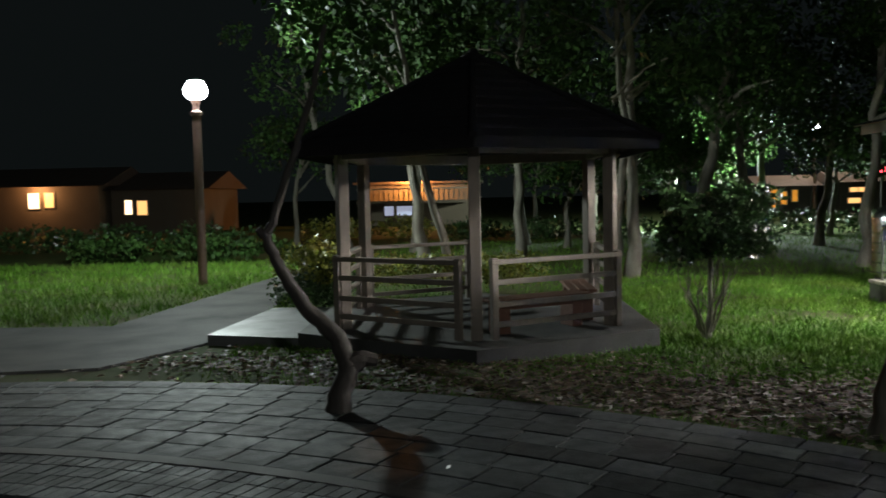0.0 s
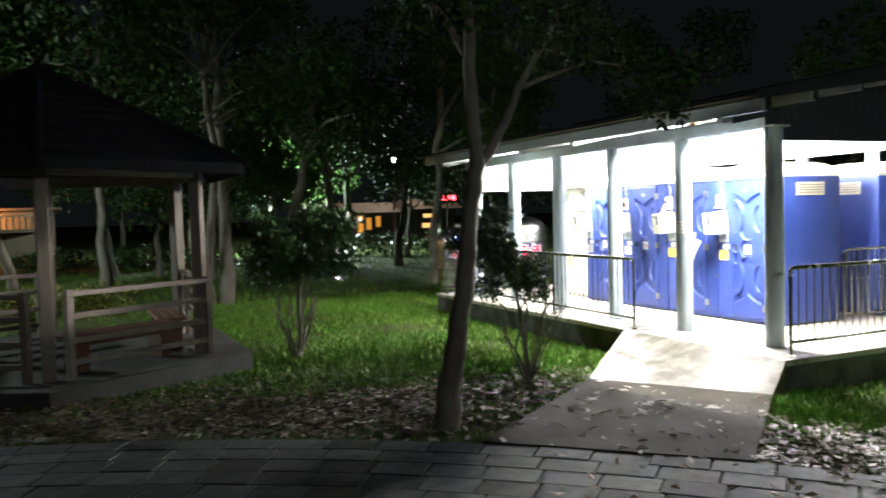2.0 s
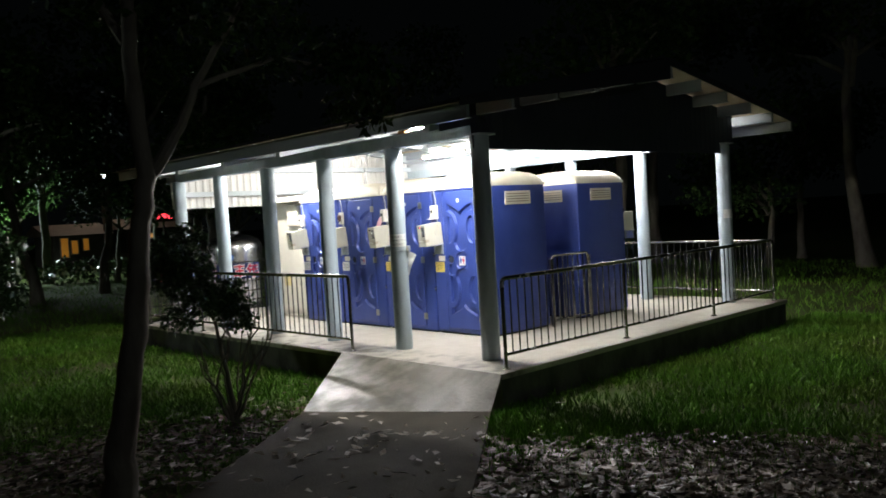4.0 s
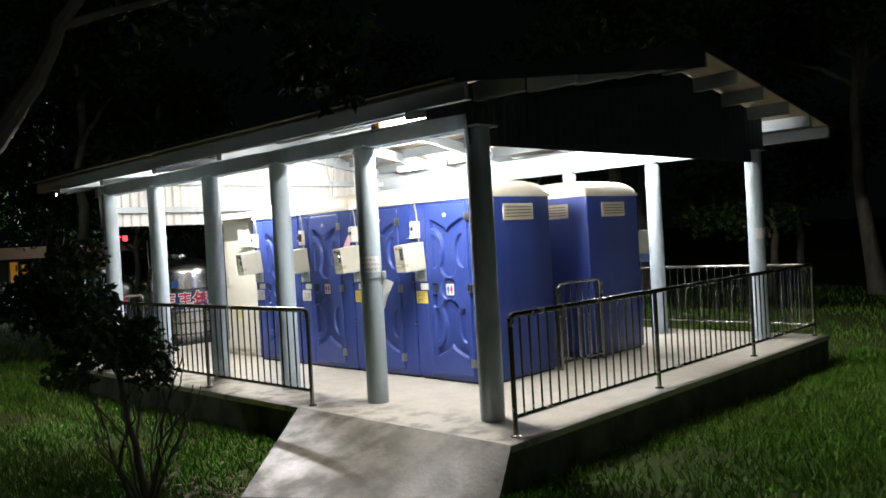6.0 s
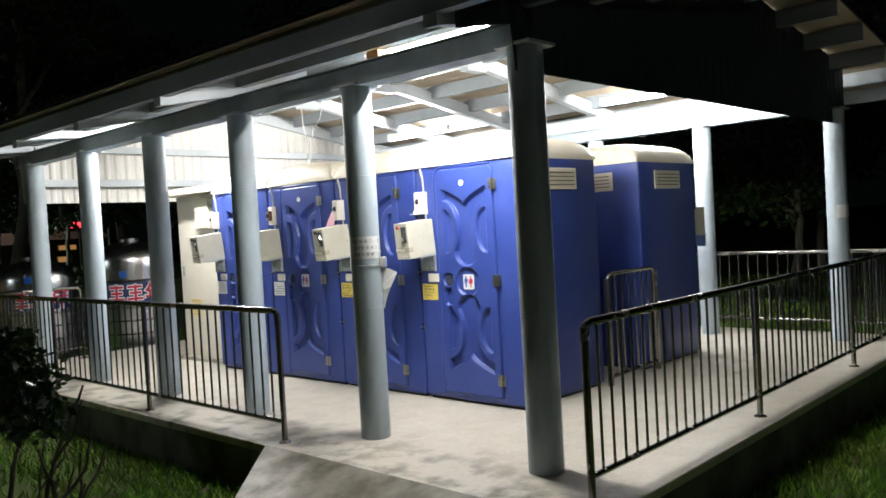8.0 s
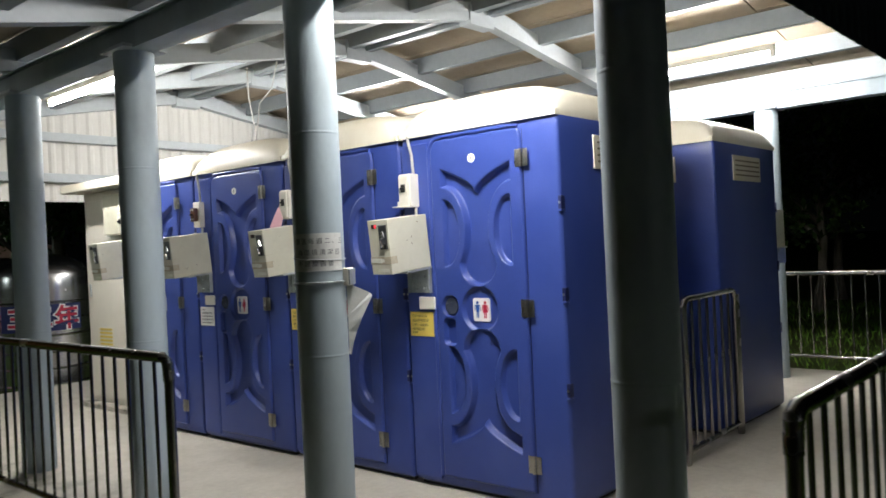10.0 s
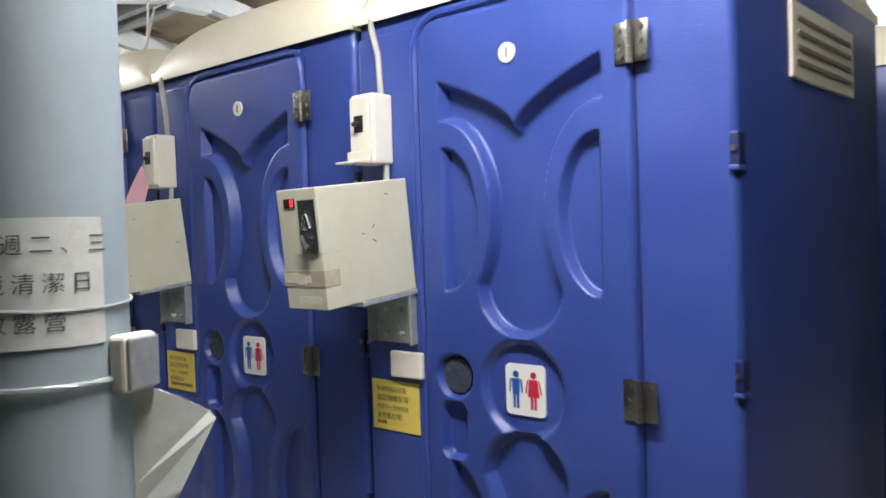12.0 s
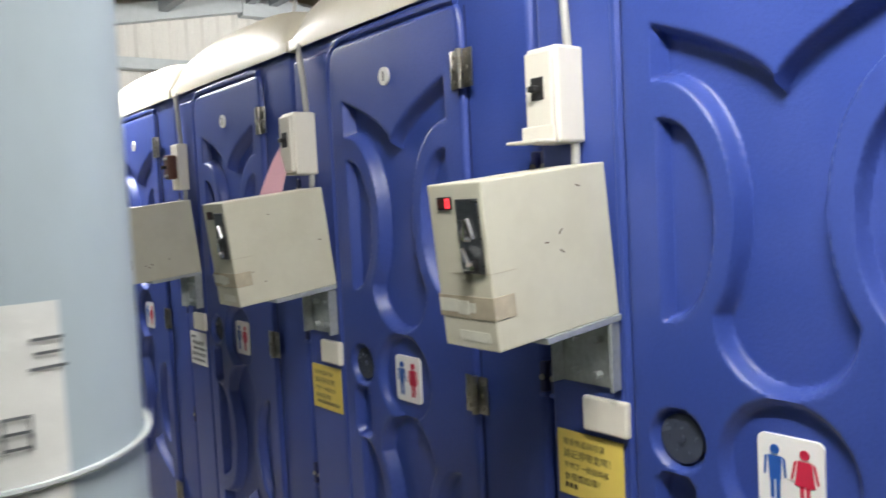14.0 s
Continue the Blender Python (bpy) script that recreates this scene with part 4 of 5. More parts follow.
BOX_Z = 1.622
for k in range(4):
    y = TY + PITCH * k
    coin_box((TX - 0.012, y + 0.872, BOX_Z + 0.003), 5.5 + (k % 2), lit=k == 0)
    if k == 2:
        bare_breaker((TX - 0.012, y + 0.942, FLOOR + 1.60))
    else:
        breaker_box((TX - 0.012, y + 0.942, FLOOR + 1.60), open_cover=k == 0)
    supply_cable([(TX - 0.03, y + 0.965, FLOOR + 1.60 + 0.185), (TX - 0.035, y + 0.968, FLOOR + 1.90), (TX - 0.03, y + 0.995, FLOOR + 1.98), (TX + 0.0, y + 1.03, FLOOR + 2.03), (TX + 0.25, y + 1.09, FLOOR + 2.06)], "grey supply cable down to a breaker box")
    supply_cable([(TX - 0.03, y + 0.955, FLOOR + 1.605), (TX - 0.03, y + 0.955, FLOOR + 1.58), (TX - 0.045, y + 0.945, FLOOR + 1.50)], "short grey cable between breaker and coin box")
    plate = part("switch_plate", box((TX - 0.030, y + 0.852, FLOOR + 1.015), (TX - 0.012, y + 0.967, FLOOR + 1.087), 0.005), M_WHITEPL)
    tagged(plate, "blank off-white switch plate on the toilet", "switch plate", group="switch plates")
    mat, label = (M_YELLOW, "yellow printed notice taped below the coin box") if k in (0, 1) else (M_SIGNWHITE, "faded white notice taped below the coin box")
    notice("notice", (y + 0.875, FLOOR + 0.86), (y + 1.055, FLOOR + 1.0), TX - 0.0125, mat, label, 5, M_INK)
coin_box((11.86 + 0.36, TY + 0.06, BOX_Z), 0.0, lit=False)


# pink paper stuck behind the third unit's breaker box
def build_pink_paper():
    def place(u, v):
        return (TX - 0.03 - 0.10 * (1 - v) - 0.05 * u * (1 - 0.5 * v) - 0.012 * math.sin(v * 3), TY + 1.1 + 0.99 + 0.06 * u * (1.1 - 0.7 * v), FLOOR + 1.50 + 0.26 * v)
    bm = grid(6, 10, place)
    ret = bmesh.ops.extrude_face_region(bm, geom=bm.faces[:])
    for v in ret["geom"]:
        if isinstance(v, bmesh.types.BMVert):
            v.co.x += 0.002
    ob = part("paper", bm, M_PINK, smooth=True)
    tagged(ob, "faded pink paper hanging beside a breaker box", "paper")


build_pink_paper()


# ---- things on the platform ----
def build_gate():
    root = empty("barrier_gate", (9.93, 8.26, FLOOR), radians(2))
    tagged(root, "stainless tube barrier closing the gap between toilets", "gate")
    frame_line = [(0, 0, 0.06), (0, 0, 0.93), (0.02, 0, 0.97), (0.06, 0, 0.985), (0.80, 0, 0.985), (0.84, 0, 0.97), (0.86, 0, 0.93), (0.86, 0, 0.06)]
    part("frame", pipe(frame_line, 0.02, 12), M_RAIL, root, smooth=True)
    part("bottom_bar", rod((0, 0, 0.08), (0.86, 0, 0.08), 0.018, sides=10), M_RAIL, root, smooth=True)
    me = None
    for k in range(1, 7):
        if me is None:
            o = part("bar", rod((0, 0, 0.08), (0, 0, 0.98), 0.011, sides=8), M_RAIL, root, smooth=True)
            me = o.data
        else:
            o = piece("bar", me, root, (0, 0, 0))
        o.location.x = 0.86 * k / 7
    for x in (-0.03, 0.89):
        part("foot", box((x - 0.02, -0.02, 0.0), (x + 0.02, 0.02, 0.95), 0.004), M_RAIL, root)


build_gate()


def build_shed():
    root = empty("utility_cabinet", (9.0, 12.83, FLOOR))
    tagged(root, "tall off-white metal utility cabinet with a flat cap", "cabinet")
    part("body", box((0, 0, 0.04), (0.9, 1.1, 2.04), 0.008), M_WHITEPL, root)
    part("plinth", box((-0.10, -0.03, 0), (0.9, 1.15, 0.045), 0.006), M_CONCRETE, root)
    part("cap", box((-0.20, -0.06, 2.04), (0.96, 1.16, 2.12), 0.01), M_CREAM, root)
    door = part("door", box((-0.014, 0.12, 0.10), (0.004, 1.02, 1.96), 0.004), M_WHITEPL, root)
    part("handle", rod((-0.05, 0.94, 1.05), (-0.05, 0.94, 1.17), 0.01), M_GALV, door)
    for k in range(6):
        part("vent_slot", box((-0.0175, 0.62, 0.56 + 0.035 * k), (-0.012, 0.86, 0.578 + 0.035 * k)), M_YELLOW, door)
    part("panel", box((-0.10, 0.22, 1.62), (-0.012, 0.52, 1.98), 0.006), M_BOX, root, "small box under the cap")


build_shed()


def water_tank(place, radius, height, banner):
    root = empty("water_tank", place)
    tagged(root, "shiny stainless water tank with a blue and red banner", "water tank", group="water tanks")
    prof = [(0.0, 0.22), (radius * 0.9, 0.20), (radius, 0.27)]
    z = 0.27
    while z < height - 0.5:
        prof += [(radius, z + 0.02), (radius + 0.012, z + 0.035), (radius, z + 0.05), (radius, z + 0.20)]
        z += 0.2
    prof += [(radius, height - 0.29), (radius * 0.97, height - 0.22), (radius * 0.88, height - 0.14), (radius * 0.7, height - 0.07), (radius * 0.45, height - 0.02), (0.16, height), (0.16, height + 0.05), (0.13, height + 0.07), (0, height + 0.075)]
    part("shell", lathe(prof, 48), M_STAIN, root, smooth=True)
    st = part("stand", lathe([(radius * 0.95, 0.0), (radius * 0.95, 0.04), (radius * 0.9, 0.05), (radius * 0.9, 0.2), (0, 0.2)], 24), M_BLACK, root)
    for k in range(4):
        a = k * math.tau / 4 + 0.6
        part("leg", rod((radius * 0.92 * math.cos(a), radius * 0.92 * math.sin(a), 0), (radius * 0.92 * math.cos(a), radius * 0.92 * math.sin(a), 0.24), 0.025), M_BLACK, root)
    if banner:
        def wrap(a0, a1, z0, z1, r, bm=None):
            return grid(16, 1, lambda u, v: (r * math.cos(a0 + (a1 - a0) * u), r * math.sin(a0 + (a1 - a0) * u), z0 + (z1 - z0) * v), bm)
        a = math.atan2(3.6 - place[1], 3.2 - place[0])
        part("banner", wrap(a - 0.75, a + 0.9, 0.96, 1.28, radius + 0.015), M_NAVY, root, "dark blue banner")
        for fat, out, ink in ((0.022, 0.021, M_SIGNWHITE), (0.006, 0.026, M_SIGNRED)):
            me = words_mesh("年", 0.31, fat=fat)
            for v in me.vertices:
                b = a + 0.30 + v.co.x / radius
                v.co = ((radius + out) * math.cos(b), (radius + out) * math.sin(b), 1.0 + v.co.y)
            me.materials.append(ink)
            char = new("writing", me)
            char.parent = root
        for s0 in (-0.55, -0.1):
            for grow, out, ink in ((0.016, 0.019, M_SIGNWHITE), (0.0, 0.024, M_SIGNRED)):
                bm = bmesh.new()
                for z0, z1, da, db in ((1.20, 1.235, 0, 0.34), (1.11, 1.145, 0.04, 0.32), (1.02, 1.055, -0.02, 0.36)):
                    wrap(a + s0 + da - grow, a + s0 + db + grow, z0 - grow, z1 + grow, radius + out, bm=bm)
                wrap(a + s0 + 0.15 - grow, a + s0 + 0.21 + grow, 0.99 - grow, 1.25 + grow, radius + out + 0.002, bm=bm)
                part("writing", bm, ink, root, "red character strokes edged in white")
        part("badge", wrap(a - 0.28, a - 0.10, 1.36, 1.46, radius + 0.015), M_SIGNBLUE, root)
    return root


water_tank((9.7, 16.75, 0.0), 0.58, 1.9, True)
water_tank((8.55, 17.5, 0.0), 0.55, 1.7, True)


def build_column_notice():
    """Paper taped round the column with the faded lines of a cleaning notice, and a torn sheet under it."""
    cx, cy, r = COL_X, COL_Y[1], 0.1095
    root = empty("column_notice", (cx, cy, 0))
    tagged(root, "white notice wrapped in clear tape round the column", "notice")
    mid = math.atan2(7.05 - cy, 6.3 - cx)
    a0, a1, z0, z1 = mid - 1.25, mid + 0.95, 1.668, 1.826

    def wrap(b0, b1, y0, y1, rr, n=20, bm=None):
        return grid(n, 1, lambda u, v: (rr * math.cos(b0 + (b1 - b0) * u), rr * math.sin(b0 + (b1 - b0) * u), y0 + (y1 - y0) * v), bm)
    part("paper", wrap(a0, a1, z0, z1, r), M_PAPER, root, smooth=True)
    for row, words in enumerate(("園區每週二、三", "為環境清潔日", "不開放露營")):
        me = words_mesh(words, 0.027, 1.45)
        zc = z1 - 0.042 - row * 0.047
        for v in me.vertices:
            b = a0 + 0.18 + (v.co.x + 0.012 * (row > 0)) / r
            v.co = ((r + 0.0014) * math.cos(b), (r + 0.0014) * math.sin(b), zc + v.co.y)
        me.materials.append(M_GREYINK)
        line = tagged(new("writing", me), kind="stuff")
        line.parent = root
    wire = [(1.006 * r * math.cos(k * math.tau / 40), 1.006 * r * math.sin(k * math.tau / 40), 1.722 + 0.010 * math.sin(k * math.tau / 40)) for k in range(41)]
    part("wire", pipe(wire, 0.0022, 6), M_GALV, root, "thin wire round the column")
    # torn sheet that hangs off the column's side, and a small switch box above it
    side = mid + 1.42
    ox, oy = r * math.cos(side), r * math.sin(side)
    ux, uy = 0.64, -0.77
    outline = [(0.0, 1.305, 0.0), (0.006, 1.30, 0.01), (0.022, 1.36, 0.0), (0.035, 1.40, 0.006), (0.062, 1.46, 0.0), (0.108, 1.552, 0.012), (0.098, 1.562, 0.018), (0.055, 1.585, 0.012), (0.022, 1.60, 0.004), (0.0, 1.60, 0.0)]
    bm = bmesh.new()
    spine = [bm.verts.new((ox, oy, 1.305 + 0.295 * k / 9)) for k in range(10)]
    rim = [bm.verts.new((ox + ux * q + uy * -w, oy + uy * q + ux * w, z)) for q, z, w in outline]
    for k in range(9):
        bm.faces.new((spine[k], rim[k], rim[k + 1], spine[k + 1]))
    bmesh.ops.remove_doubles(bm, verts=bm.verts, dist=0.0005)
    sheet = part("paper_sheet", bm, M_PAPER)
    sheet.modifiers.new("thickness", "SOLIDIFY").thickness = 0.002
    sheet.location = (cx, cy, 0)
    tagged(sheet, "torn white sheet curling off the column", "paper")
    sw = empty("switch_box", (cx, cy, 1.58), math.atan2(uy, ux) - 0.35)
    tagged(sw, "small grey plastic switch box strapped to the column", "switch box")
    part("case", box((r - 0.002, 0.0, 0.02), (r + 0.024, 0.062, 0.095), 0.006), M_WHITEPL, sw)
    part("lid", box((r + 0.023, 0.004, 0.024), (r + 0.030, 0.058, 0.091), 0.003), M_GALV, sw, "grey front lid")
    band = [((r + 0.003) * math.cos(k * math.tau / 32), (r + 0.003) * math.sin(k * math.tau / 32), 0.04) for k in range(33)]
    part("strap", pipe(band, 0.004, 6), M_GALV, sw)
    small = part("paper_strip", grid(6, 2, lambda u, v: (COL_EAST + 0.114 * math.cos(-2.9 + 1.5 * u), COL_Y[0] + 0.114 * math.sin(-2.9 + 1.5 * u), 1.72 + 0.14 * v)), M_PAPER, smooth=True)
    tagged(small, "small white paper taped to the far column", "paper")


build_column_notice()
for pts in ([(9.77, 12.26, 3.46), (9.66, 12.10, 3.15), (9.45, 11.75, 2.85), (9.2, 11.46, 2.60)], [(9.95, 12.05, 3.50), (9.80, 11.95, 3.22), (9.42, 11.62, 3.0), (9.25, 11.47, 2.60)]):
    wire = part("cable", pipe(pts, 0.006, 6), M_CABLE, smooth=True)
    tagged(wire, "thin cable hanging from the roof frame", "cable")


# ---- gazebo ----
GX, GY, GR, GZ, GLIFT = 0.0, 12.6, 2.1, 0.18, 0.07


def hexa(r, k, turn=-89.0):
    a = radians(turn + 60 * k)
    return GX + r * math.cos(a), GY + r * math.sin(a)


def build_gazebo():
    root = empty("gazebo", (0, 0, GLIFT))
    tagged(root, "weathered wooden hexagonal gazebo with dark pyramid roof", "gazebo")
    slab = [hexa(2.78, k) for k in range(6)]
    part("slab", prism(slab, -0.2, GZ), M_GSLAB, root, "concrete floor slab")
    post = None
    for k in range(6):
        x, y = hexa(GR, k)
        if post is None:
            o = part("post", box((-0.075, -0.075, GZ), (0.075, 0.075, 2.66), 0.012), M_WOOD, root)
            post = o.data
        else:
            o = piece("post", post, root, (0, 0, 0))
        o.location = (x, y, 0)
        o.rotation_euler = (0, 0, radians(-89 + 60 * k))
    # ring beams and rails
    for k in range(6):
        a, b = Vector(hexa(GR, k)), Vector(hexa(GR, k + 1))
        d = (b - a).normalized()
        turn = math.atan2(d.y, d.x)
        beam = part("ring_beam", box((0, -0.05, 2.50), ((b - a).length, 0.05, 2.66), 0.01), M_WOOD, root)
        beam.location, beam.rotation_euler = (a.x, a.y, 0), (0, 0, turn)
        if k in (2,):
            continue
        rail = empty("rail_panel")
        rail.parent = root
        out = Vector((d.y, -d.x)) * 0.10
        length = (b - a).length
        first, last = {0: (0.20, -0.04), 5: (-0.04, 0.20)}.get(k, (0.13, 0.13))
        p0 = a + out + d * first
        rail.location, rail.rotation_euler = (p0.x, p0.y, 0), (0, 0, turn)
        span = length - first - last
        for x in (0.0, span):
            part("end_post", box((x - 0.045, -0.04, GZ - 0.02), (x + 0.045, 0.04, 1.20), 0.008), M_WOOD, rail)
        part("handrail", box((-0.05, -0.055, 1.12), (span + 0.05, 0.055, 1.18), 0.01), M_WOOD, rail)
        for z in (0.86, 0.58, 0.33):
            part("crossbar", box((0, -0.025, z), (span, 0.025, z + 0.07), 0.008), M_WOOD, rail)
    # roof: six faces of overlapping shingle courses under a cap
    apex = Vector((GX, GY, 4.0))
    for k in range(6):
        n = 9
        for i in range(n):
            bm = bmesh.new()
            t0, t1 = i / n, min(1, (i + 1) / n + 0.02)
            q = []
            for t, lift in ((t0, 0.045), (t1, 0.0)):
                z = 2.62 + (apex.z - 2.62) * t + lift
                r = 2.8 * (1 - t)
                q.append([(*hexa(max(r, 0.02), kk), z) for kk in (k, k + 1)])
            vs = [bm.verts.new(p) for p in (q[0][0], q[0][1], q[1][1], q[1][0])]
            lo = [bm.verts.new((p[0], p[1], p[2] - 0.05)) for p in (q[0][0], q[0][1], q[1][1], q[1][0])]
            bm.faces.new(vs), bm.faces.new(lo[::-1])
            for m in range(4):
                bm.faces.new((vs[m], lo[m], lo[(m + 1) % 4], vs[(m + 1) % 4]))
            bmesh.ops.recalc_face_normals(bm, faces=bm.faces)
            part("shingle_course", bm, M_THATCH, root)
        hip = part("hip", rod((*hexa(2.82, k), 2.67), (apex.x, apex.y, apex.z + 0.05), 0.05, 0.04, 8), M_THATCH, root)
        part("hip_rafter", rod((*hexa(2.7, k), 2.58), (apex.x, apex.y, apex.z - 0.12), 0.05, 0.05, 6), M_WOOD, root)
        fa, fb = hexa(2.77, k), hexa(2.77, k + 1)
        d = Vector((fb[0] - fa[0], fb[1] - fa[1]))
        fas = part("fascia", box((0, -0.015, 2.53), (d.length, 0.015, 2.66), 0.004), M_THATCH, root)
        fas.location, fas.rotation_euler = (fa[0], fa[1], 0), (0, 0, math.atan2(d.y, d.x))
    part("finial", lathe([(0.16, 3.96), (0.18, 4.02), (0.08, 4.07), (0.05, 4.12), (0.0, 4.14)], 16, at=(GX, GY, 0)), M_THATCH, root)


build_gazebo()
slab2 = part("slab", prism(LAND_POLY, -0.05, 0.18), M_SLAB)
tagged(slab2, "wet concrete landing between walkway and gazebo", "landing", kind="structure")


def bench(place, turn, length):
    root = empty("bench", place, turn)
    tagged(root, "reddish-brown wooden plank bench inside the gazebo", "bench", group="gazebo benches")
    for k in range(3):
        part("plank", box((0, -0.19 + 0.13 * k, 0.41), (length, -0.07 + 0.13 * k, 0.455), 0.008), M_REDWOOD, root)
    for x in (0.12, length - 0.28):
        part("leg", box((x, -0.15, 0), (x + 0.16, 0.15, 0.41), 0.012), M_REDWOOD, root)
    part("apron", box((0.05, -0.14, 0.31), (length - 0.05, -0.11, 0.41), 0.006), M_REDWOOD, root)


a, b = Vector(hexa(GR - 0.38, 0)), Vector(hexa(GR - 0.38, 1))
bench((a.x + 0.12, a.y + 0.05, GZ + GLIFT), math.atan2(b.y - a.y, b.x - a.x), 1.55)
a, b = Vector(hexa(GR - 0.38, 1)), Vector(hexa(GR - 0.38, 2))
bench((a.x + 0.0, a.y + 0.12, GZ + GLIFT), math.atan2(b.y - a.y, b.x - a.x), 1.5)


# ---- street lamps ----
def street_lamp(place, height):
    root = empty("street_lamp", place)
    tagged(root, "lit globe street lamp on a brown round pole", "street lamp", group="street lamps")
    part("pole", rod((0, 0, 0), (0, 0, height - 0.45), 0.11, 0.10, 18), M_POLE, root, smooth=True)
    part("collar", lathe([(0.13, height - 0.5), (0.14, height - 0.42), (0.07, height - 0.38), (0.07, height - 0.25), (0.10, height - 0.2), (0.12, height - 0.118), (0.0, height - 0.116)], 18), M_POLE, root, smooth=True)
    part("globe", lathe([(0.0, height - 0.12), (0.14, height - 0.11), (0.23, height - 0.05), (0.28, height + 0.04), (0.28, height + 0.13), (0.24, height + 0.22), (0.16, height + 0.30), (0, height + 0.335)], 28), M_LAMPGLOW, root, "glowing lamp glass", smooth=True).visible_shadow = False
    part("cap", lathe([(0.0, height + 0.42), (0.06, height + 0.40), (0.12, height + 0.36), (0.20, height + 0.33), (0.20, height + 0.318), (0.1, height + 0.336), (0, height + 0.345)], 24), M_GALV, root, smooth=True)
    return root


street_lamp((-6.85, 19.8, 0), 4.6)
street_lamp((11.63, 45.0, 0), 4.2)
street_lamp((23.2, 60.0, 0), 6.2)
street_lamp((5.0, -11.0, float(lie(5.0, -11.0))), 5.5)


# ---- plants ----
def leaf_cloud(centres, count, size, seed, droop=0.3):
    """Leaf quads strewn in clumps; returns vertices and faces."""
    rs = np.random.RandomState(seed)
    c = np.array([p[:3] for p in centres])
    r = np.array([p[3] for p in centres])
    w = r ** 2 / (r ** 2).sum()
    pick = rs.choice(len(c), count, p=w)
    d = rs.normal(size=(count, 3))
    d /= np.linalg.norm(d, axis=1)[:, None]
    rad = r[pick] * rs.uniform(0.35, 1.08, count) ** 0.6
    pos = c[pick] + d * rad[:, None] * np.array([1, 1, 0.72])
    ax = rs.normal(size=(count, 3))
    ax[:, 2] -= droop
    ax /= np.linalg.norm(ax, axis=1)[:, None]
    up = rs.normal(size=(count, 3))
    sd = np.cross(ax, up)
    sd /= np.linalg.norm(sd, axis=1)[:, None]
    L = size * rs.uniform(0.6, 1.3, count)[:, None]
    v = np.stack([pos, pos + ax * L * 0.5 + sd * L * 0.27, pos + ax * L, pos + ax * L * 0.5 - sd * L * 0.27], 1).reshape(-1, 3)
    f = np.arange(count * 4).reshape(-1, 4)
    return v.tolist(), f.tolist()


def tree(name, label, trunk, limbs, clumps, count, size, seed, leaf=None, category="tree", crown=True, group="", bark=None):
    root = empty(name)
    tagged(root, label, category, group)
    bend = random.Random(seed)

    def wavy(line, r0, r1, sides):
        pts, rad = [], []
        for i in range(len(line) - 1):
            p, q = Vector(line[i]), Vector(line[i + 1])
            n = 5
            for k in range(n):
                t = k / n
                j = 0.0 if i == 0 and k == 0 else 0.025 * (q - p).length
                pts.append(p.lerp(q, t) + Vector((bend.uniform(-j, j), bend.uniform(-j, j), 0)))
        pts.append(Vector(line[-1]))
        for k in range(len(pts)):
            t = k / (len(pts) - 1)
            flare = 0.45 * r0 * math.exp(-t * 14) if sides > 9 else 0
            rad.append(r0 + (r1 - r0) * t + flare + bend.uniform(-0.04, 0.04) * r0)
        return pipe(pts, rad, sides)
    part("trunk", wavy(trunk[0], trunk[1], trunk[2], 12), bark or M_BARK, root, smooth=True)
    for line, r0, r1 in limbs:
        part("limb", wavy(line, r0, r1, 8), bark or M_BARK, root, smooth=True)
    if crown and count:
        v, f = leaf_cloud(clumps, count, size, seed)
        me = soup("crown", v, f, leaf or M_LEAF)
        ob = new("crown", me)
        ob.parent = root
    return root


def clumps_round(cx, cy, cz, rx, rz, n, r, seed):
    rnd = random.Random(seed)
    out = []
    for _ in range(n):
        a, q, h = rnd.uniform(0, math.tau), math.sqrt(rnd.random()), rnd.uniform(-1, 1)
        out.append((cx + rx * q * math.cos(a), cy + rx * q * math.sin(a), cz + rz * h * math.sqrt(max(0, 1 - q * q * 0.7)), r * rnd.uniform(0.6, 1.25)))
    return out


# the tree between plaza and ramp
tree("tree", "slender grey-barked tree leaning beside the path", ([(3.22, 6.80, 0.08), (3.29, 6.79, 0.70), (3.41, 6.78, 1.30), (3.49, 6.78, 1.90), (3.575, 6.78, 2.43), (3.54, 6.78, 2.95), (3.51, 6.78, 3.4), (3.6, 6.9, 5.0)], 0.098, 0.045),
     [([(3.57, 6.78, 2.38), (3.83, 6.78, 2.73), (4.01, 6.77, 3.1), (4.4, 6.65, 3.8)], 0.055, 0.02), ([(3.53, 6.85, 3.4), (3.1, 7.15, 4.2), (2.7, 7.6, 4.8)], 0.04, 0.015), ([(3.55, 6.85, 4.0), (4.0, 7.6, 4.7)], 0.035, 0.012), ([(4.01, 6.77, 3.1), (4.6, 6.6, 3.34), (5.1, 6.5, 3.29), (5.5, 6.6, 3.12)], 0.022, 0.006)],
     clumps_round(3.8, 7.3, 4.8, 2.2, 0.8, 16, 0.6, 3) + [(5.4, 8.3, 3.95, 0.6), (5.0, 7.4, 3.9, 0.5), (4.2, 6.7, 3.7, 0.4), (5.4, 6.5, 2.98, 0.30), (5.65, 6.9, 3.1, 0.32), (5.15, 6.1, 3.2, 0.32), (4.8, 6.5, 3.35, 0.34)], 8800, 0.10, 3)
# bush beside the ramp
rb = random.Random(5)


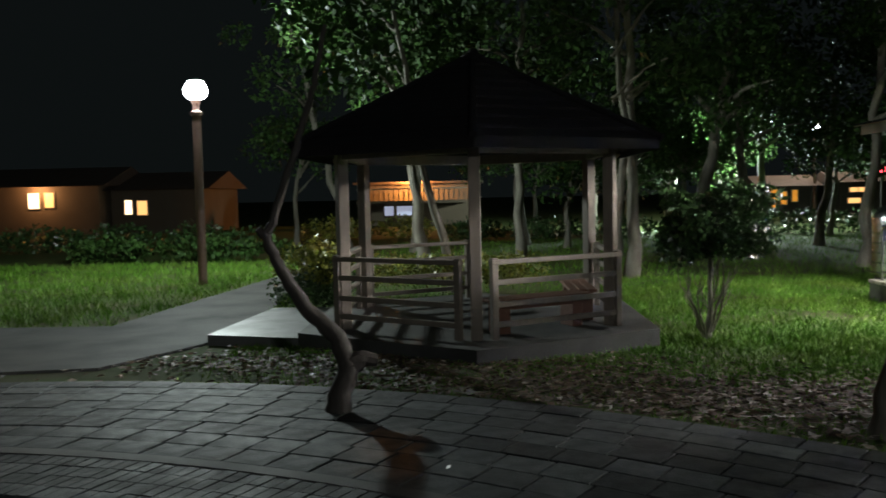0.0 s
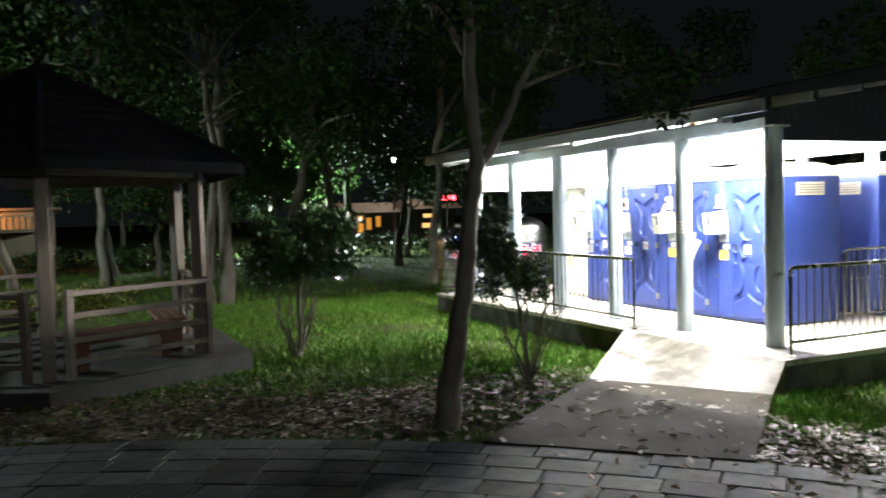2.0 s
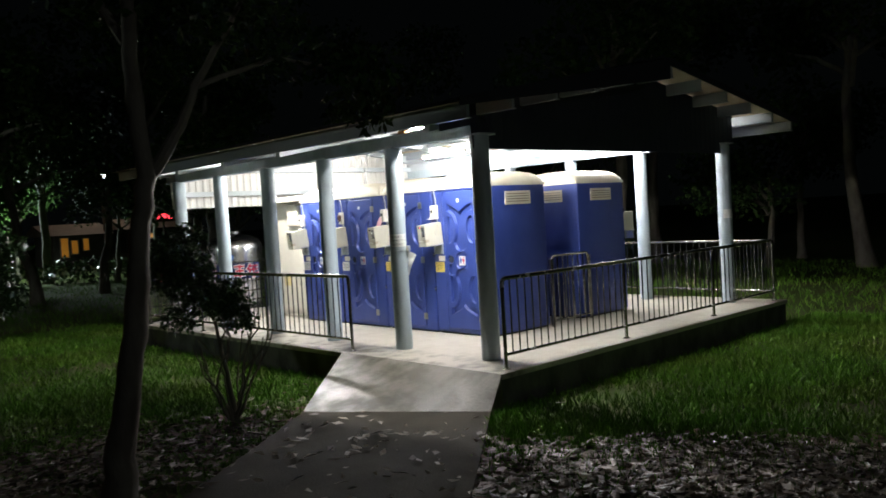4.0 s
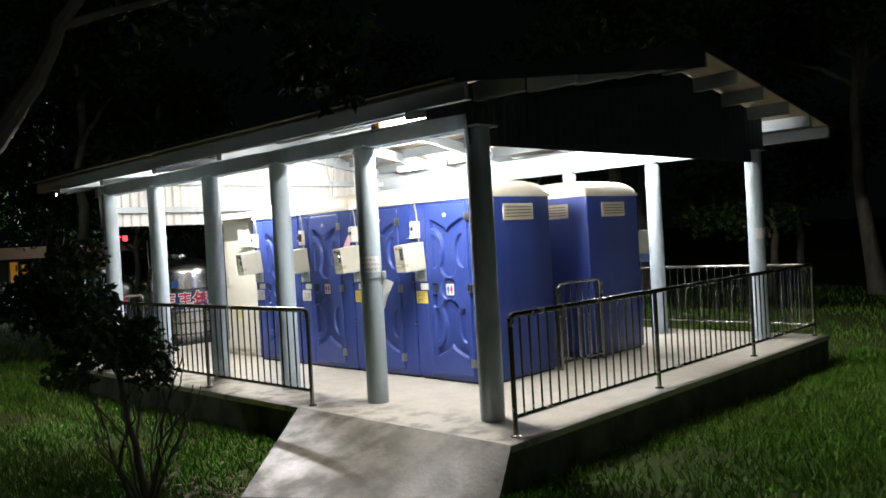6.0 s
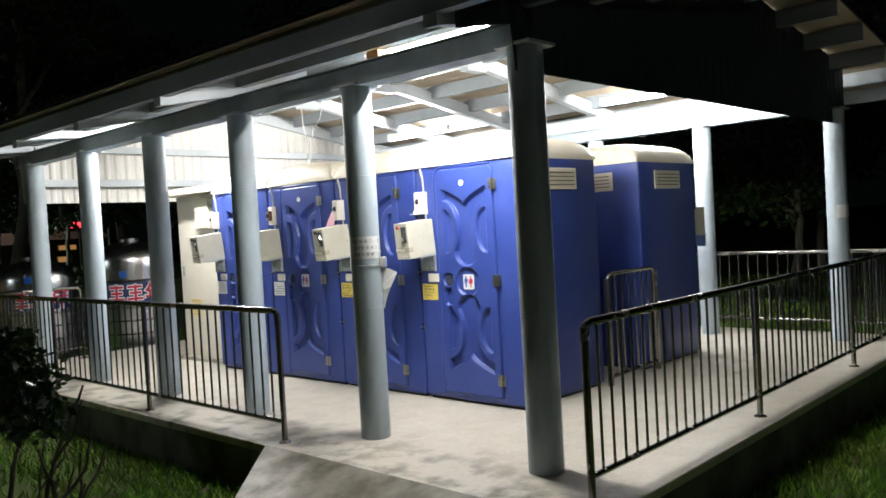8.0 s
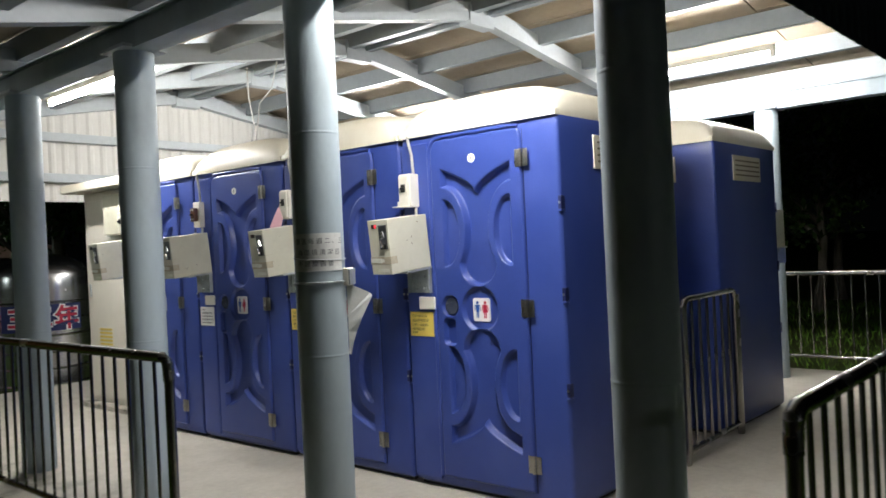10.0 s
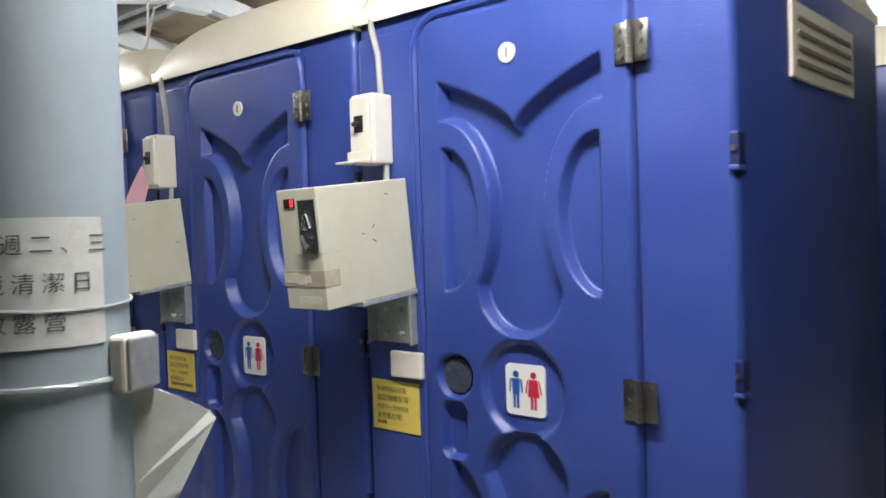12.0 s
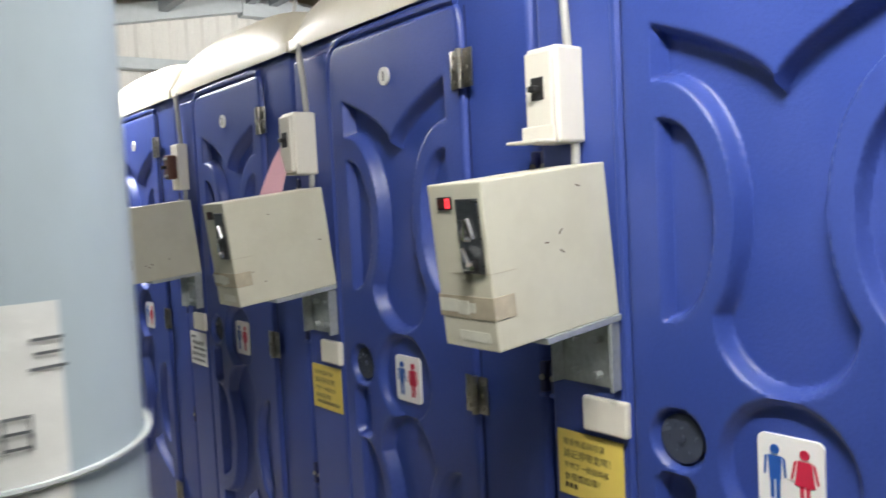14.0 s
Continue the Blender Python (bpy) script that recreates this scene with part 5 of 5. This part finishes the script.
def bush_stems(x, y, z, count, reach, tall, thick):
    """Crooked stems out of one foot, each with two side twigs."""
    out = []
    for k in range(count):
        a = k * math.tau / count + rb.uniform(-0.3, 0.3)
        top = tall * rb.uniform(0.75, 1.15)
        line = [(x, y, z)]
        for t in (0.22, 0.45, 0.7, 1.0):
            w = reach * t ** 0.8 * rb.uniform(0.75, 1.15)
            b = a + rb.uniform(-0.35, 0.35)
            line.append((x + w * math.cos(b), y + w * math.sin(b), z + top * t))
        r = thick * rb.uniform(0.7, 1.2)
        out.append((line, r, r * 0.3))
        for j in (2, 3):
            p = line[j]
            b = a + rb.choice((-1, 1)) * rb.uniform(0.6, 1.3)
            q = (p[0] + 0.12 * math.cos(b), p[1] + 0.12 * math.sin(b), p[2] + 0.14)
            out.append(([p, q, (q[0] + 0.05 * math.cos(a), q[1] + 0.05 * math.sin(a), q[2] + 0.16)], r * 0.5, r * 0.2))
    return out


stems = bush_stems(5.08, 8.57, float(lie(5.08, 8.57)) - 0.02, 9, 0.38, 1.1, 0.017)
tree("small_tree", "small multi-stemmed tree with dark glossy leaves by the ramp", ([(5.13, 8.57, -0.05), (5.06, 8.56, 0.45), (4.98, 8.6, 0.95), (4.9, 8.62, 1.5)], 0.032, 0.012), stems,
     clumps_round(4.93, 8.62, 1.25, 0.36, 0.36, 14, 0.17, 6) + clumps_round(4.70, 8.72, 1.80, 0.40, 0.26, 10, 0.22, 7), 7800, 0.058, 6, M_LEAFDARK, "small tree")
# shrub beyond the gazebo
stems = bush_stems(3.16, 11.77, float(lie(3.16, 11.77)) - 0.02, 9, 0.36, 1.05, 0.022)
tree("small_tree", "bushy small tree with spreading bare lower stems on the lawn", ([(3.2, 11.77, -0.05), (3.22, 11.77, 0.6), (3.25, 11.8, 1.4)], 0.045, 0.02), stems,
     clumps_round(3.3, 11.9, 1.62, 0.68, 0.5, 30, 0.28, 8), 8200, 0.10, 8, M_LEAFDARK, "small tree")
# the broken leaning tree in front of the gazebo
tree("dead_tree", "bare broken tree leaning over, dark and leafless", ([(-1.07, 7.17, 0.12), (-1.05, 7.2, 0.38), (-0.98, 7.3, 0.62), (-1.10, 7.42, 0.85), (-1.37, 7.5, 1.07), (-1.54, 7.55, 1.30), (-1.67, 7.6, 1.52), (-1.77, 7.6, 1.77)], 0.105, 0.042),
     [([(-1.76, 7.6, 1.74), (-1.69, 7.6, 1.84), (-1.58, 7.62, 2.17), (-1.46, 7.65, 2.52), (-1.36, 7.7, 2.87), (-1.31, 7.75, 3.07), (-1.2, 7.8, 3.6)], 0.042, 0.024), ([(-1.0, 7.3, 0.62), (-0.86, 7.33, 0.68), (-0.75, 7.35, 0.66)], 0.10, 0.05), ([(-1.76, 7.6, 1.73), (-1.82, 7.58, 1.80)], 0.045, 0.03)],
     [], 0, 0.1, 11, crown=False, bark=M_DEADBARK)


def far_tree(x, y, lean, height, r, seed, crown_r=2.6, leaves=3600, size=0.22):
    rnd = random.Random(seed)
    dx, dy = lean
    base = Vector((x, y, -0.05))
    top = Vector((x + dx, y + dy, height))
    midp = base.lerp(top, 0.5) + Vector((rnd.uniform(-0.2, 0.2), rnd.uniform(-0.2, 0.2), 0))
    limbs = []
    cl = []
    for k in range(6):
        t = rnd.uniform(0.55, 0.98)
        p = base.lerp(top, t)
        a = rnd.uniform(0, math.tau)
        L = rnd.uniform(0.9, 1.0) * crown_r * 0.7
        q = p + Vector((math.cos(a) * L, math.sin(a) * L, rnd.uniform(0.5, 1.6)))
        limbs.append(([p, p.lerp(q, 0.5) + Vector((0, 0, 0.15)), q], r * 0.42, r * 0.12))
        cl.append((q.x, q.y, q.z, rnd.uniform(0.8, 1.25)))
    cl += clumps_round(top.x, top.y, top.z + 0.6, crown_r, 1.3, 12, 0.95, seed)
    tree("tree", "tall slender tree with a leafy crown in the dark park", ([base, midp, top], r, r * 0.45), limbs, cl, leaves, size, seed, group="park trees")


TREES = [(-1.55, 21.5, (-1.0, 0.3), 6.2, 0.16), (1.05, 24.0, (0.1, 0), 7.5, 0.15), (3.17, 20.0, (-0.1, 0), 7.5, 0.11), (3.52, 20.0, (-0.1, 0.2), 7.5, 0.15),
         (6.4, 26.0, (1.1, 0), 6.2, 0.22), (9.0, 28.0, (-0.8, 0), 6.0, 0.17), (11.8, 30.0, (0.4, 0), 6.0, 0.15), (9.8, 22.0, (0.4, 0), 6.5, 0.15), (14.0, 26.0, (0.2, 0.2), 6.5, 0.16),
         (-2.6, 30.0, (0.3, 0), 6.8, 0.2), (5.2, 34.0, (0.2, 0), 6.5, 0.2), (17.0, 33.0, (0.3, 0), 7.0, 0.2), (1.5, 33.0, (-0.4, 0), 7.0, 0.2), (13.0, 40.0, (0, 0), 6.5, 0.2),
         (20.0, 24.0, (0, 0), 6.8, 0.2), (25.0, 16.0, (0.3, 0), 6.8, 0.2), (24.0, 9.0, (0, 0.3), 6.2, 0.2), (19.0, 13.5, (0.3, 0), 7.2, 0.18), (30.0, 24.0, (0, 0), 7.0, 0.22), (-0.5, 17.6, (-1.3, 0.4), 6.0, 0.10),
         (-5.6, 33.0, (-2.2, 0), 9.0, 0.15)]
for k, (x, y, lean, h, r) in enumerate(TREES):
    far_tree(x, y, lean, h, r, 20 + k)
LOW_TREES = [(4.6, 29.0, 3.2), (7.6, 33.0, 3.6), (2.2, 39.0, 3.8), (9.6, 38.0, 3.6), (14.6, 36.0, 3.8), (16.5, 29.0, 3.4), (12.4, 25.0, 3.6), (18.5, 41.0, 4.0), (22.5, 34.0, 3.8),
             (-1.0, 45.0, 4.0), (6.0, 47.0, 4.2), (-8.5, 36.0, 4.0), (27.0, 12.0, 3.6), (22.0, 18.5, 3.4), (30.0, 6.0, 4.0), (21.0, 5.0, 3.2), (8.9, 42.0, 3.0), (7.4, 44.5, 3.4), (13.6, 46.5, 4.2), (10.6, 48.0, 4.4), (3.0, 31.0, 3.0), (23.5, 11.5, 2.6)]
for k, (x, y, h) in enumerate(LOW_TREES):
    far_tree(x, y, (0.3, 0.0), h, 0.12, 80 + k, 2.0, 3000, 0.2)


def hedge(name, label, outline, count, size, seed, leaf, group=""):
    v, f = leaf_cloud(outline, count, size, seed, droop=-0.3)
    root = new(name, soup(name, v, f, leaf))
    tagged(root, label, "bush", group)
    return root


hedge("flower_bush", "rounded bush with yellow-green tips beside the gazebo", clumps_round(-3.05, 15.2, 0.92, 0.55, 0.22, 12, 0.36, 31), 2600, 0.10, 31, M_LEAFYEL)
hedge("flower_bush", "dark lower foliage of the bush beside the gazebo", clumps_round(-3.05, 15.25, 0.42, 0.6, 0.3, 14, 0.36, 32), 2400, 0.09, 32, M_LEAFDARK)
hedge("hedge", "low leafy hedge behind the gazebo", [(-2.2 + 0.45 * k, 16.8 + 0.1 * math.sin(k), 0.55, 0.45) for k in range(8)], 3200, 0.10, 33, M_LEAFYEL)
for k, (x0, x1, y, z, leaf) in enumerate(((-30, -9, 33, 0.9, M_LEAFDARK), (-14, -6.5, 27, 0.7, M_LEAF), (-9, -3, 40, 0.9, M_LEAFYEL), (-2, 9, 37, 0.8, M_LEAFDARK), (9, 24, 38, 0.9, M_LEAFDARK), (15, 32, 21, 1.0, M_LEAFDARK))):
    n = int((x1 - x0) / 0.9)
    hedge("hedge", "dark clipped hedge across the park lawn", [(x0 + (x1 - x0) * (i + 0.5) / n, y + 0.4 * math.sin(i * 2.1), z * 0.55, z * (0.8 + 0.25 * math.sin(i * 1.7))) for i in range(n)], 260 * n, 0.2, 50 + k, leaf, "park hedges")


# ---- grass and fallen leaves ----
def inside(poly, x, y):
    hit = np.zeros(len(x), bool)
    n = len(poly)
    for k in range(n):
        (ax, ay), (bx, by) = poly[k], poly[(k + 1) % n]
        cond = ((ay > y) != (by > y))
        with np.errstate(divide="ignore", invalid="ignore"):
            t = (bx - ax) * (y - ay) / (by - ay) + ax
        hit ^= cond & (x < t)
    return hit


RAMP_POLY = [PATH_POLY[3], PATH_POLY[2], (7.06, 6.64), (7.06, 9.36)]


def open_ground(x, y):
    ok = np.hypot(x - PLAZA.x, y - PLAZA.y) > R_OUT + 0.02
    for poly in (PATH_POLY, RAMP_POLY, WALK_POLY, LAND_POLY, [hexa(2.80, k) for k in range(6)]):
        ok &= ~inside(poly, x, y)
    ok &= ~((x > EDGE_W) & (x < EDGE_E) & (y > EDGE_S) & (y < EDGE_N))
    return ok


def grass(x0, x1, y0, y1, count, height, seed, bare=None):
    rs = np.random.RandomState(seed)
    x, y = rs.uniform(x0, x1, count), rs.uniform(y0, y1, count)
    keep = open_ground(x, y)
    patch = np.sin(x * 1.7 + 0.6 * y) + np.sin(y * 2.3 - 0.5 * x + 1.0) + np.sin(x * 4.1 + y * 3.3) * 0.5
    keep &= rs.uniform(-1.8, 1.6, count) < patch + 1.0
    if bare is not None:
        keep &= rs.uniform(0, 1, count) > bare(x, y)
    x, y = x[keep], y[keep]
    n = len(x)
    h = height * rs.uniform(0.45, 1.3, n)
    a = rs.uniform(0, math.tau, n)
    lean = rs.normal(0, 0.45, (n, 2)) * h[:, None]
    base = lie(x, y) - 0.008
    w = 0.006 + 0.10 * height * rs.uniform(0.3, 0.8, n) * 0.5
    p0 = np.stack([x - w * np.cos(a), y - w * np.sin(a), base], 1)
    p1 = np.stack([x + w * np.cos(a), y + w * np.sin(a), base], 1)
    p2 = np.stack([x + lean[:, 0], y + lean[:, 1], base + h], 1)
    v = np.stack([p0, p1, p2], 1).reshape(-1, 3)
    ob = new("grass", soup("grass", v.tolist(), np.arange(n * 3).reshape(-1, 3).tolist(), M_GRASS))
    tagged(ob, "short green grass with bare patches", "grass", kind="stuff")


def near_plaza(x, y):
    d = np.hypot(x - PLAZA.x, y - PLAZA.y) - R_OUT
    reach = 1.6 + np.clip((4.6 - x) / 3.0, 0.0, 1.0)
    return np.clip(1.15 - d / reach, 0.0, 0.78)


grass(-3.2, 7.1, 5.0, 12.0, 60000, 0.07, 1, near_plaza)
grass(2.0, 9.0, 9.0, 20.0, 50000, 0.09, 2)
grass(5.0, 15.0, 1.5, 6.7, 70000, 0.085, 3, near_plaza)
grass(-22.0, -3.0, 13.0, 26.0, 42000, 0.16, 4)
grass(-4.0, 26.0, 15.0, 36.0, 34000, 0.15, 5)
grass(13.7, 26.0, 5.0, 16.0, 12000, 0.12, 6)


def litter(count, seed, centre, spread, on_path=False, size=0.05, mat=M_LITTER, within=9.0, label="dry pale fallen leaves lying scattered on the ground"):
    rs = np.random.RandomState(seed)
    x, y = rs.normal(centre[0], spread[0], count), rs.normal(centre[1], spread[1], count)
    z = np.full(count, 0.012)
    if on_path:
        keep = inside(PATH_POLY, x, y) | (np.hypot(x - PLAZA.x, y - PLAZA.y) < R_OUT)
        z[:] = 0.052
    else:
        keep = open_ground(x, y)
        keep &= np.hypot(x - PLAZA.x, y - PLAZA.y) - R_OUT < within * rs.uniform(0.45, 1.0, count)
    x, y, z = x[keep], y[keep], z[keep]
    z = z + lie(x, y)
    n = len(x)
    a = rs.uniform(0, math.tau, n)
    L = size * rs.uniform(0.5, 1.5, n)
    ux, uy = np.cos(a) * L, np.sin(a) * L
    wx, wy = -np.sin(a) * L * 0.45, np.cos(a) * L * 0.45
    lift = rs.uniform(0.0, 0.035, (4, n))
    pts = [np.stack([x - ux, y - uy, z + lift[0]], 1), np.stack([x + wx, y + wy, z + lift[1]], 1), np.stack([x + ux, y + uy, z + lift[2]], 1), np.stack([x - wx, y - wy, z + lift[3]], 1)]
    v = np.stack(pts, 1).reshape(-1, 3)
    f = np.arange(n * 4).reshape(-1, 4)
    tris = np.concatenate([f[:, [0, 1, 2]], f[:, [0, 2, 3]]])
    ob = new("fallen_leaves", soup("fallen_leaves", v.tolist(), tris.tolist(), mat))
    tagged(ob, label, "leaves", kind="stuff")


litter(9000, 1, (6.9, 4.0), (1.5, 1.3), size=0.05, within=1.8)
litter(650, 2, (3.2, 7.6), (1.8, 0.7), size=0.05)
litter(350, 3, (-1.5, 9.8), (1.8, 0.5), size=0.04)
litter(5200, 8, (2.2, 8.3), (2.0, 0.75), size=0.05, mat=M_SOILLEAF, label="brown rotting leaf litter on bare soil")
litter(1700, 9, (-1.5, 9.9), (1.6, 0.5), size=0.045, mat=M_SOILLEAF, label="brown rotting leaf litter on bare soil")
litter(8000, 10, (7.2, 4.0), (1.6, 1.4), size=0.05, within=2.0, mat=M_SOILLEAF, label="brown rotting leaf litter on bare soil")
litter(160, 4, (5.0, 6.6), (0.9, 0.9), True, 0.05)
litter(260, 6, (5.5, 4.2), (1.5, 0.9), True, 0.045)


# ---- far houses ----
def house(place, size, roof_h, windows, label, wall=None):
    x, y = place
    w, d, h = size
    root = empty("house", (x, y, 0))
    tagged(root, label, "house", group="far houses")
    part("wall", box((0, 0, -0.1), (w, d, h)), wall or M_PLASTER, root)
    bm = bmesh.new()
    e = 0.6
    pts = [(-e, -e, h), (w + e, -e, h), (w + e, d + e, h), (-e, d + e, h), (-e, d / 2, h + roof_h), (w + e, d / 2, h + roof_h)]
    vs = [bm.verts.new(p) for p in pts]
    for f in ((0, 1, 5, 4), (2, 3, 4, 5), (0, 4, 3), (1, 2, 5), (3, 2, 1, 0)):
        bm.faces.new([vs[k] for k in f])
    part("roof", bm, M_TILEROOF, root)
    for wx, wz, ww, wh, mat in windows:
        win = part("window", box((wx - 0.06, -0.06, wz - 0.06), (wx + ww + 0.06, -0.01, wz + wh + 0.06)), M_WOOD, root)
        n = 2 if ww > 0.9 else 1
        for k in range(n):
            part("pane", box((wx + ww * k / n + 0.03, -0.08, wz), (wx + ww * (k + 1) / n - 0.03, -0.055, wz + wh)), mat, win, "lit pane")
    return root


house((-33.0, 50.0), (8.5, 7.0, 3.1), 1.3, [(3.9, 1.75, 0.75, 0.95, M_WARMWHITE), (5.0, 1.8, 0.6, 0.9, M_WARM), (0.4, 0.6, 1.3, 0.7, M_WARM)], "low plastered house with warm lit windows")
house((-24.2, 51.0), (6.0, 7.0, 2.8), 1.2, [(0.9, 1.25, 0.5, 0.9, M_WARMWHITE), (1.7, 1.2, 0.7, 0.9, M_WARM)], "low house with a lit doorway")
# both huts: the walls' lack of light is put into the board colour
house((19.6, 60.0), (3.4, 4.0, 2.2), 0.8, [(0.5, 0.7, 0.5, 1.3, M_AMBER), (1.2, 0.9, 0.45, 0.9, M_AMBER), (2.0, 1.1, 0.4, 0.8, M_AMBER)], "small amber-lit hut between the trees", M_DARKWOOD)
house((25.0, 60.0), (3.4, 4.0, 2.4), 0.8, [(0.5, 0.9, 0.9, 0.35, M_WARM), (0.6, 1.7, 1.2, 0.3, M_WARM)], "small dark hut with a lit window strip", M_DARKWOOD)


def lit_sign(place):
    root = empty("lit_sign", place)
    tagged(root, "small far shop sign with glowing red writing on a post", "sign")
    part("post", rod((0, 0.08, 0), (0, 0.08, 3.1), 0.06), M_DARKWOOD, root)
    part("panel", box((-0.7, 0.0, 2.6), (0.7, 0.06, 3.2), 0.02), M_DARKWOOD, root)
    for x in (-0.5, -0.12, 0.22):
        part("writing", box((x, -0.02, 2.75), (x + 0.26, 0.0, 3.02), 0.01), M_REDLED, root, "glowing red bar")


lit_sign((20.0, 43.0, 0))
point_lamp("porch_light", (-28.3, 49.2, 2.9), 60, (1.0, 0.5, 0.2), 0.1)


def balcony_house():
    root = empty("house", (-9.0, 55.0, 0))
    tagged(root, "far orange-lit house with a railed balcony", "house", group="far houses")
    part("wall", box((0, 2.2, -0.1), (8.0, 8.0, 2.9)), M_PLASTER, root)
    part("balcony", box((0, 0, 1.55), (7.5, 2.2, 1.75)), M_PLASTER, root)
    for x in (0.1, 2.5, 5.0, 7.3):
        part("pillar", box((x, 0.0, 0), (x + 0.2, 0.2, 1.55)), M_PLASTER, root)
    part("handrail", box((0, 0, 2.5), (7.5, 0.1, 2.6)), M_WOOD, root)
    me = None
    for k in range(22):
        if me is None:
            o = part("baluster", box((0, 0.02, 1.75), (0.1, 0.1, 2.5)), M_PLASTER, root)
            me = o.data
        else:
            o = piece("baluster", me, root, (0, 0, 0))
        o.location.x = 0.1 + k * 0.34
    part("roof", box((-0.5, 1.6, 2.9), (8.5, 8.5, 3.05)), M_TILEROOF, root)
    part("shop_front", box((1.6, 2.1, 0.7), (4.2, 2.19, 1.35)), glowing("pale lit shopfront", (0.7, 0.75, 1.0), 0.10), root, "pale lit shop front")
    point_lamp("balcony_lamp", (-5.4, 55.9, 3.1), 420, (1.0, 0.42, 0.1), 0.15)
    bulb = part("balcony_bulb", lathe([(0, 0), (0.08, 0.05), (0.06, 0.14), (0, 0.16)], 12, at=(3.6, 0.9, 3.2)), M_WARMWHITE, root)


balcony_house()


point_lamp("street_light", (-6.85, 19.8, 4.70), LAMP_POWER, (0.84, 1.0, 0.95), 0.2)
point_lamp("street_light", (11.63, 45.0, 4.3), 6.5 * LAMP_POWER, (0.78, 1.0, 0.9), 0.2)
point_lamp("street_light", (5.0, -11.0, 5.6), 0.45 * LAMP_POWER, (0.9, 0.97, 1.0), 0.2)
point_lamp("street_light", (23.2, 60.0, 6.3), 0.9 * LAMP_POWER, (1.0, 0.9, 0.7), 0.2)


# ---- plaza paving ----
def paving():
    root = empty("plaza_paving")
    tagged(root, "rows of worn grey paving stones following the curved plaza edge", "paving", kind="structure")
    rows, gap, top = 8, 0.012, 0.030
    dr = (R_OUT - R_IN) / rows
    for i in range(rows):
        r0, r1 = R_IN + i * dr + gap / 2, R_IN + (i + 1) * dr - gap / 2
        step = 0.37 / (R_IN + 1.2)
        half = step / 2 - gap / 2 / r1
        bm = bmesh.new()
        lo, hi = [], []
        for z, store in ((-0.01, lo), (top - 0.006, hi)):
            for r, a in ((r0, -half), (r1, -half), (r1, half), (r0, half)):
                store.append(bm.verts.new((r * math.cos(a), r * math.sin(a), z + lie_at(r))))
        cap = [bm.verts.new((r * math.cos(a), r * math.sin(a), top + lie_at(r))) for r, a in ((r0 + 0.006, -half + 0.0006), (r1 - 0.006, -half + 0.0006), (r1 - 0.006, half - 0.0006), (r0 + 0.006, half - 0.0006))]
        for k in range(4):
            bm.faces.new((lo[k], lo[(k + 1) % 4], hi[(k + 1) % 4], hi[k]))
            bm.faces.new((hi[k], hi[(k + 1) % 4], cap[(k + 1) % 4], cap[k]))
        bm.faces.new(cap)
        bmesh.ops.recalc_face_normals(bm, faces=bm.faces)
        me = None
        rnd = random.Random(70 + i)
        shift = 0.16 * i + rnd.uniform(-0.06, 0.06)
        n0, n1 = int(radians(22) / step), int(radians(102) / step)
        for k in range(n0, n1):
            a = (k + shift) * step
            if me is None:
                o = part("paving_stone", bm, M_PAVER, root)
                me = o.data
            else:
                o = piece("paving_stone", me, root, (0, 0, 0))
            o.location = (PLAZA.x, PLAZA.y, rnd.uniform(-0.004, 0.004))
            o.rotation_euler = (0, 0, a)
    # small bricks laid on edge inside the ring
    for i in range(4):
        r1 = R_IN - 0.15 - i * 0.195
        r0 = r1 - 0.185
        step = 0.095 / R_IN
        rnd = random.Random(90 + i)
        bm = bmesh.new()
        for k in range(int(radians(58) / step), int(radians(104) / step)):
            a = k * step
            h = step / 2 - 0.0007
            z = 0.028 + rnd.uniform(-0.003, 0.003)
            base = [bm.verts.new((PLAZA.x + r * math.cos(b), PLAZA.y + r * math.sin(b), zz + lie_at(r))) for zz in (-0.01, z) for r, b in ((r0, a - h), (r1, a - h), (r1, a + h), (r0, a + h))]
            for f in ((4, 5, 6, 7), (0, 1, 5, 4), (1, 2, 6, 5), (2, 3, 7, 6), (3, 0, 4, 7)):
                bm.faces.new([base[q] for q in f])
        bmesh.ops.recalc_face_normals(bm, faces=bm.faces)
        o = part("brick_row", bm, M_PAVER, root, "row of narrow grey bricks")
        o["kind"] = "stuff"


paving()
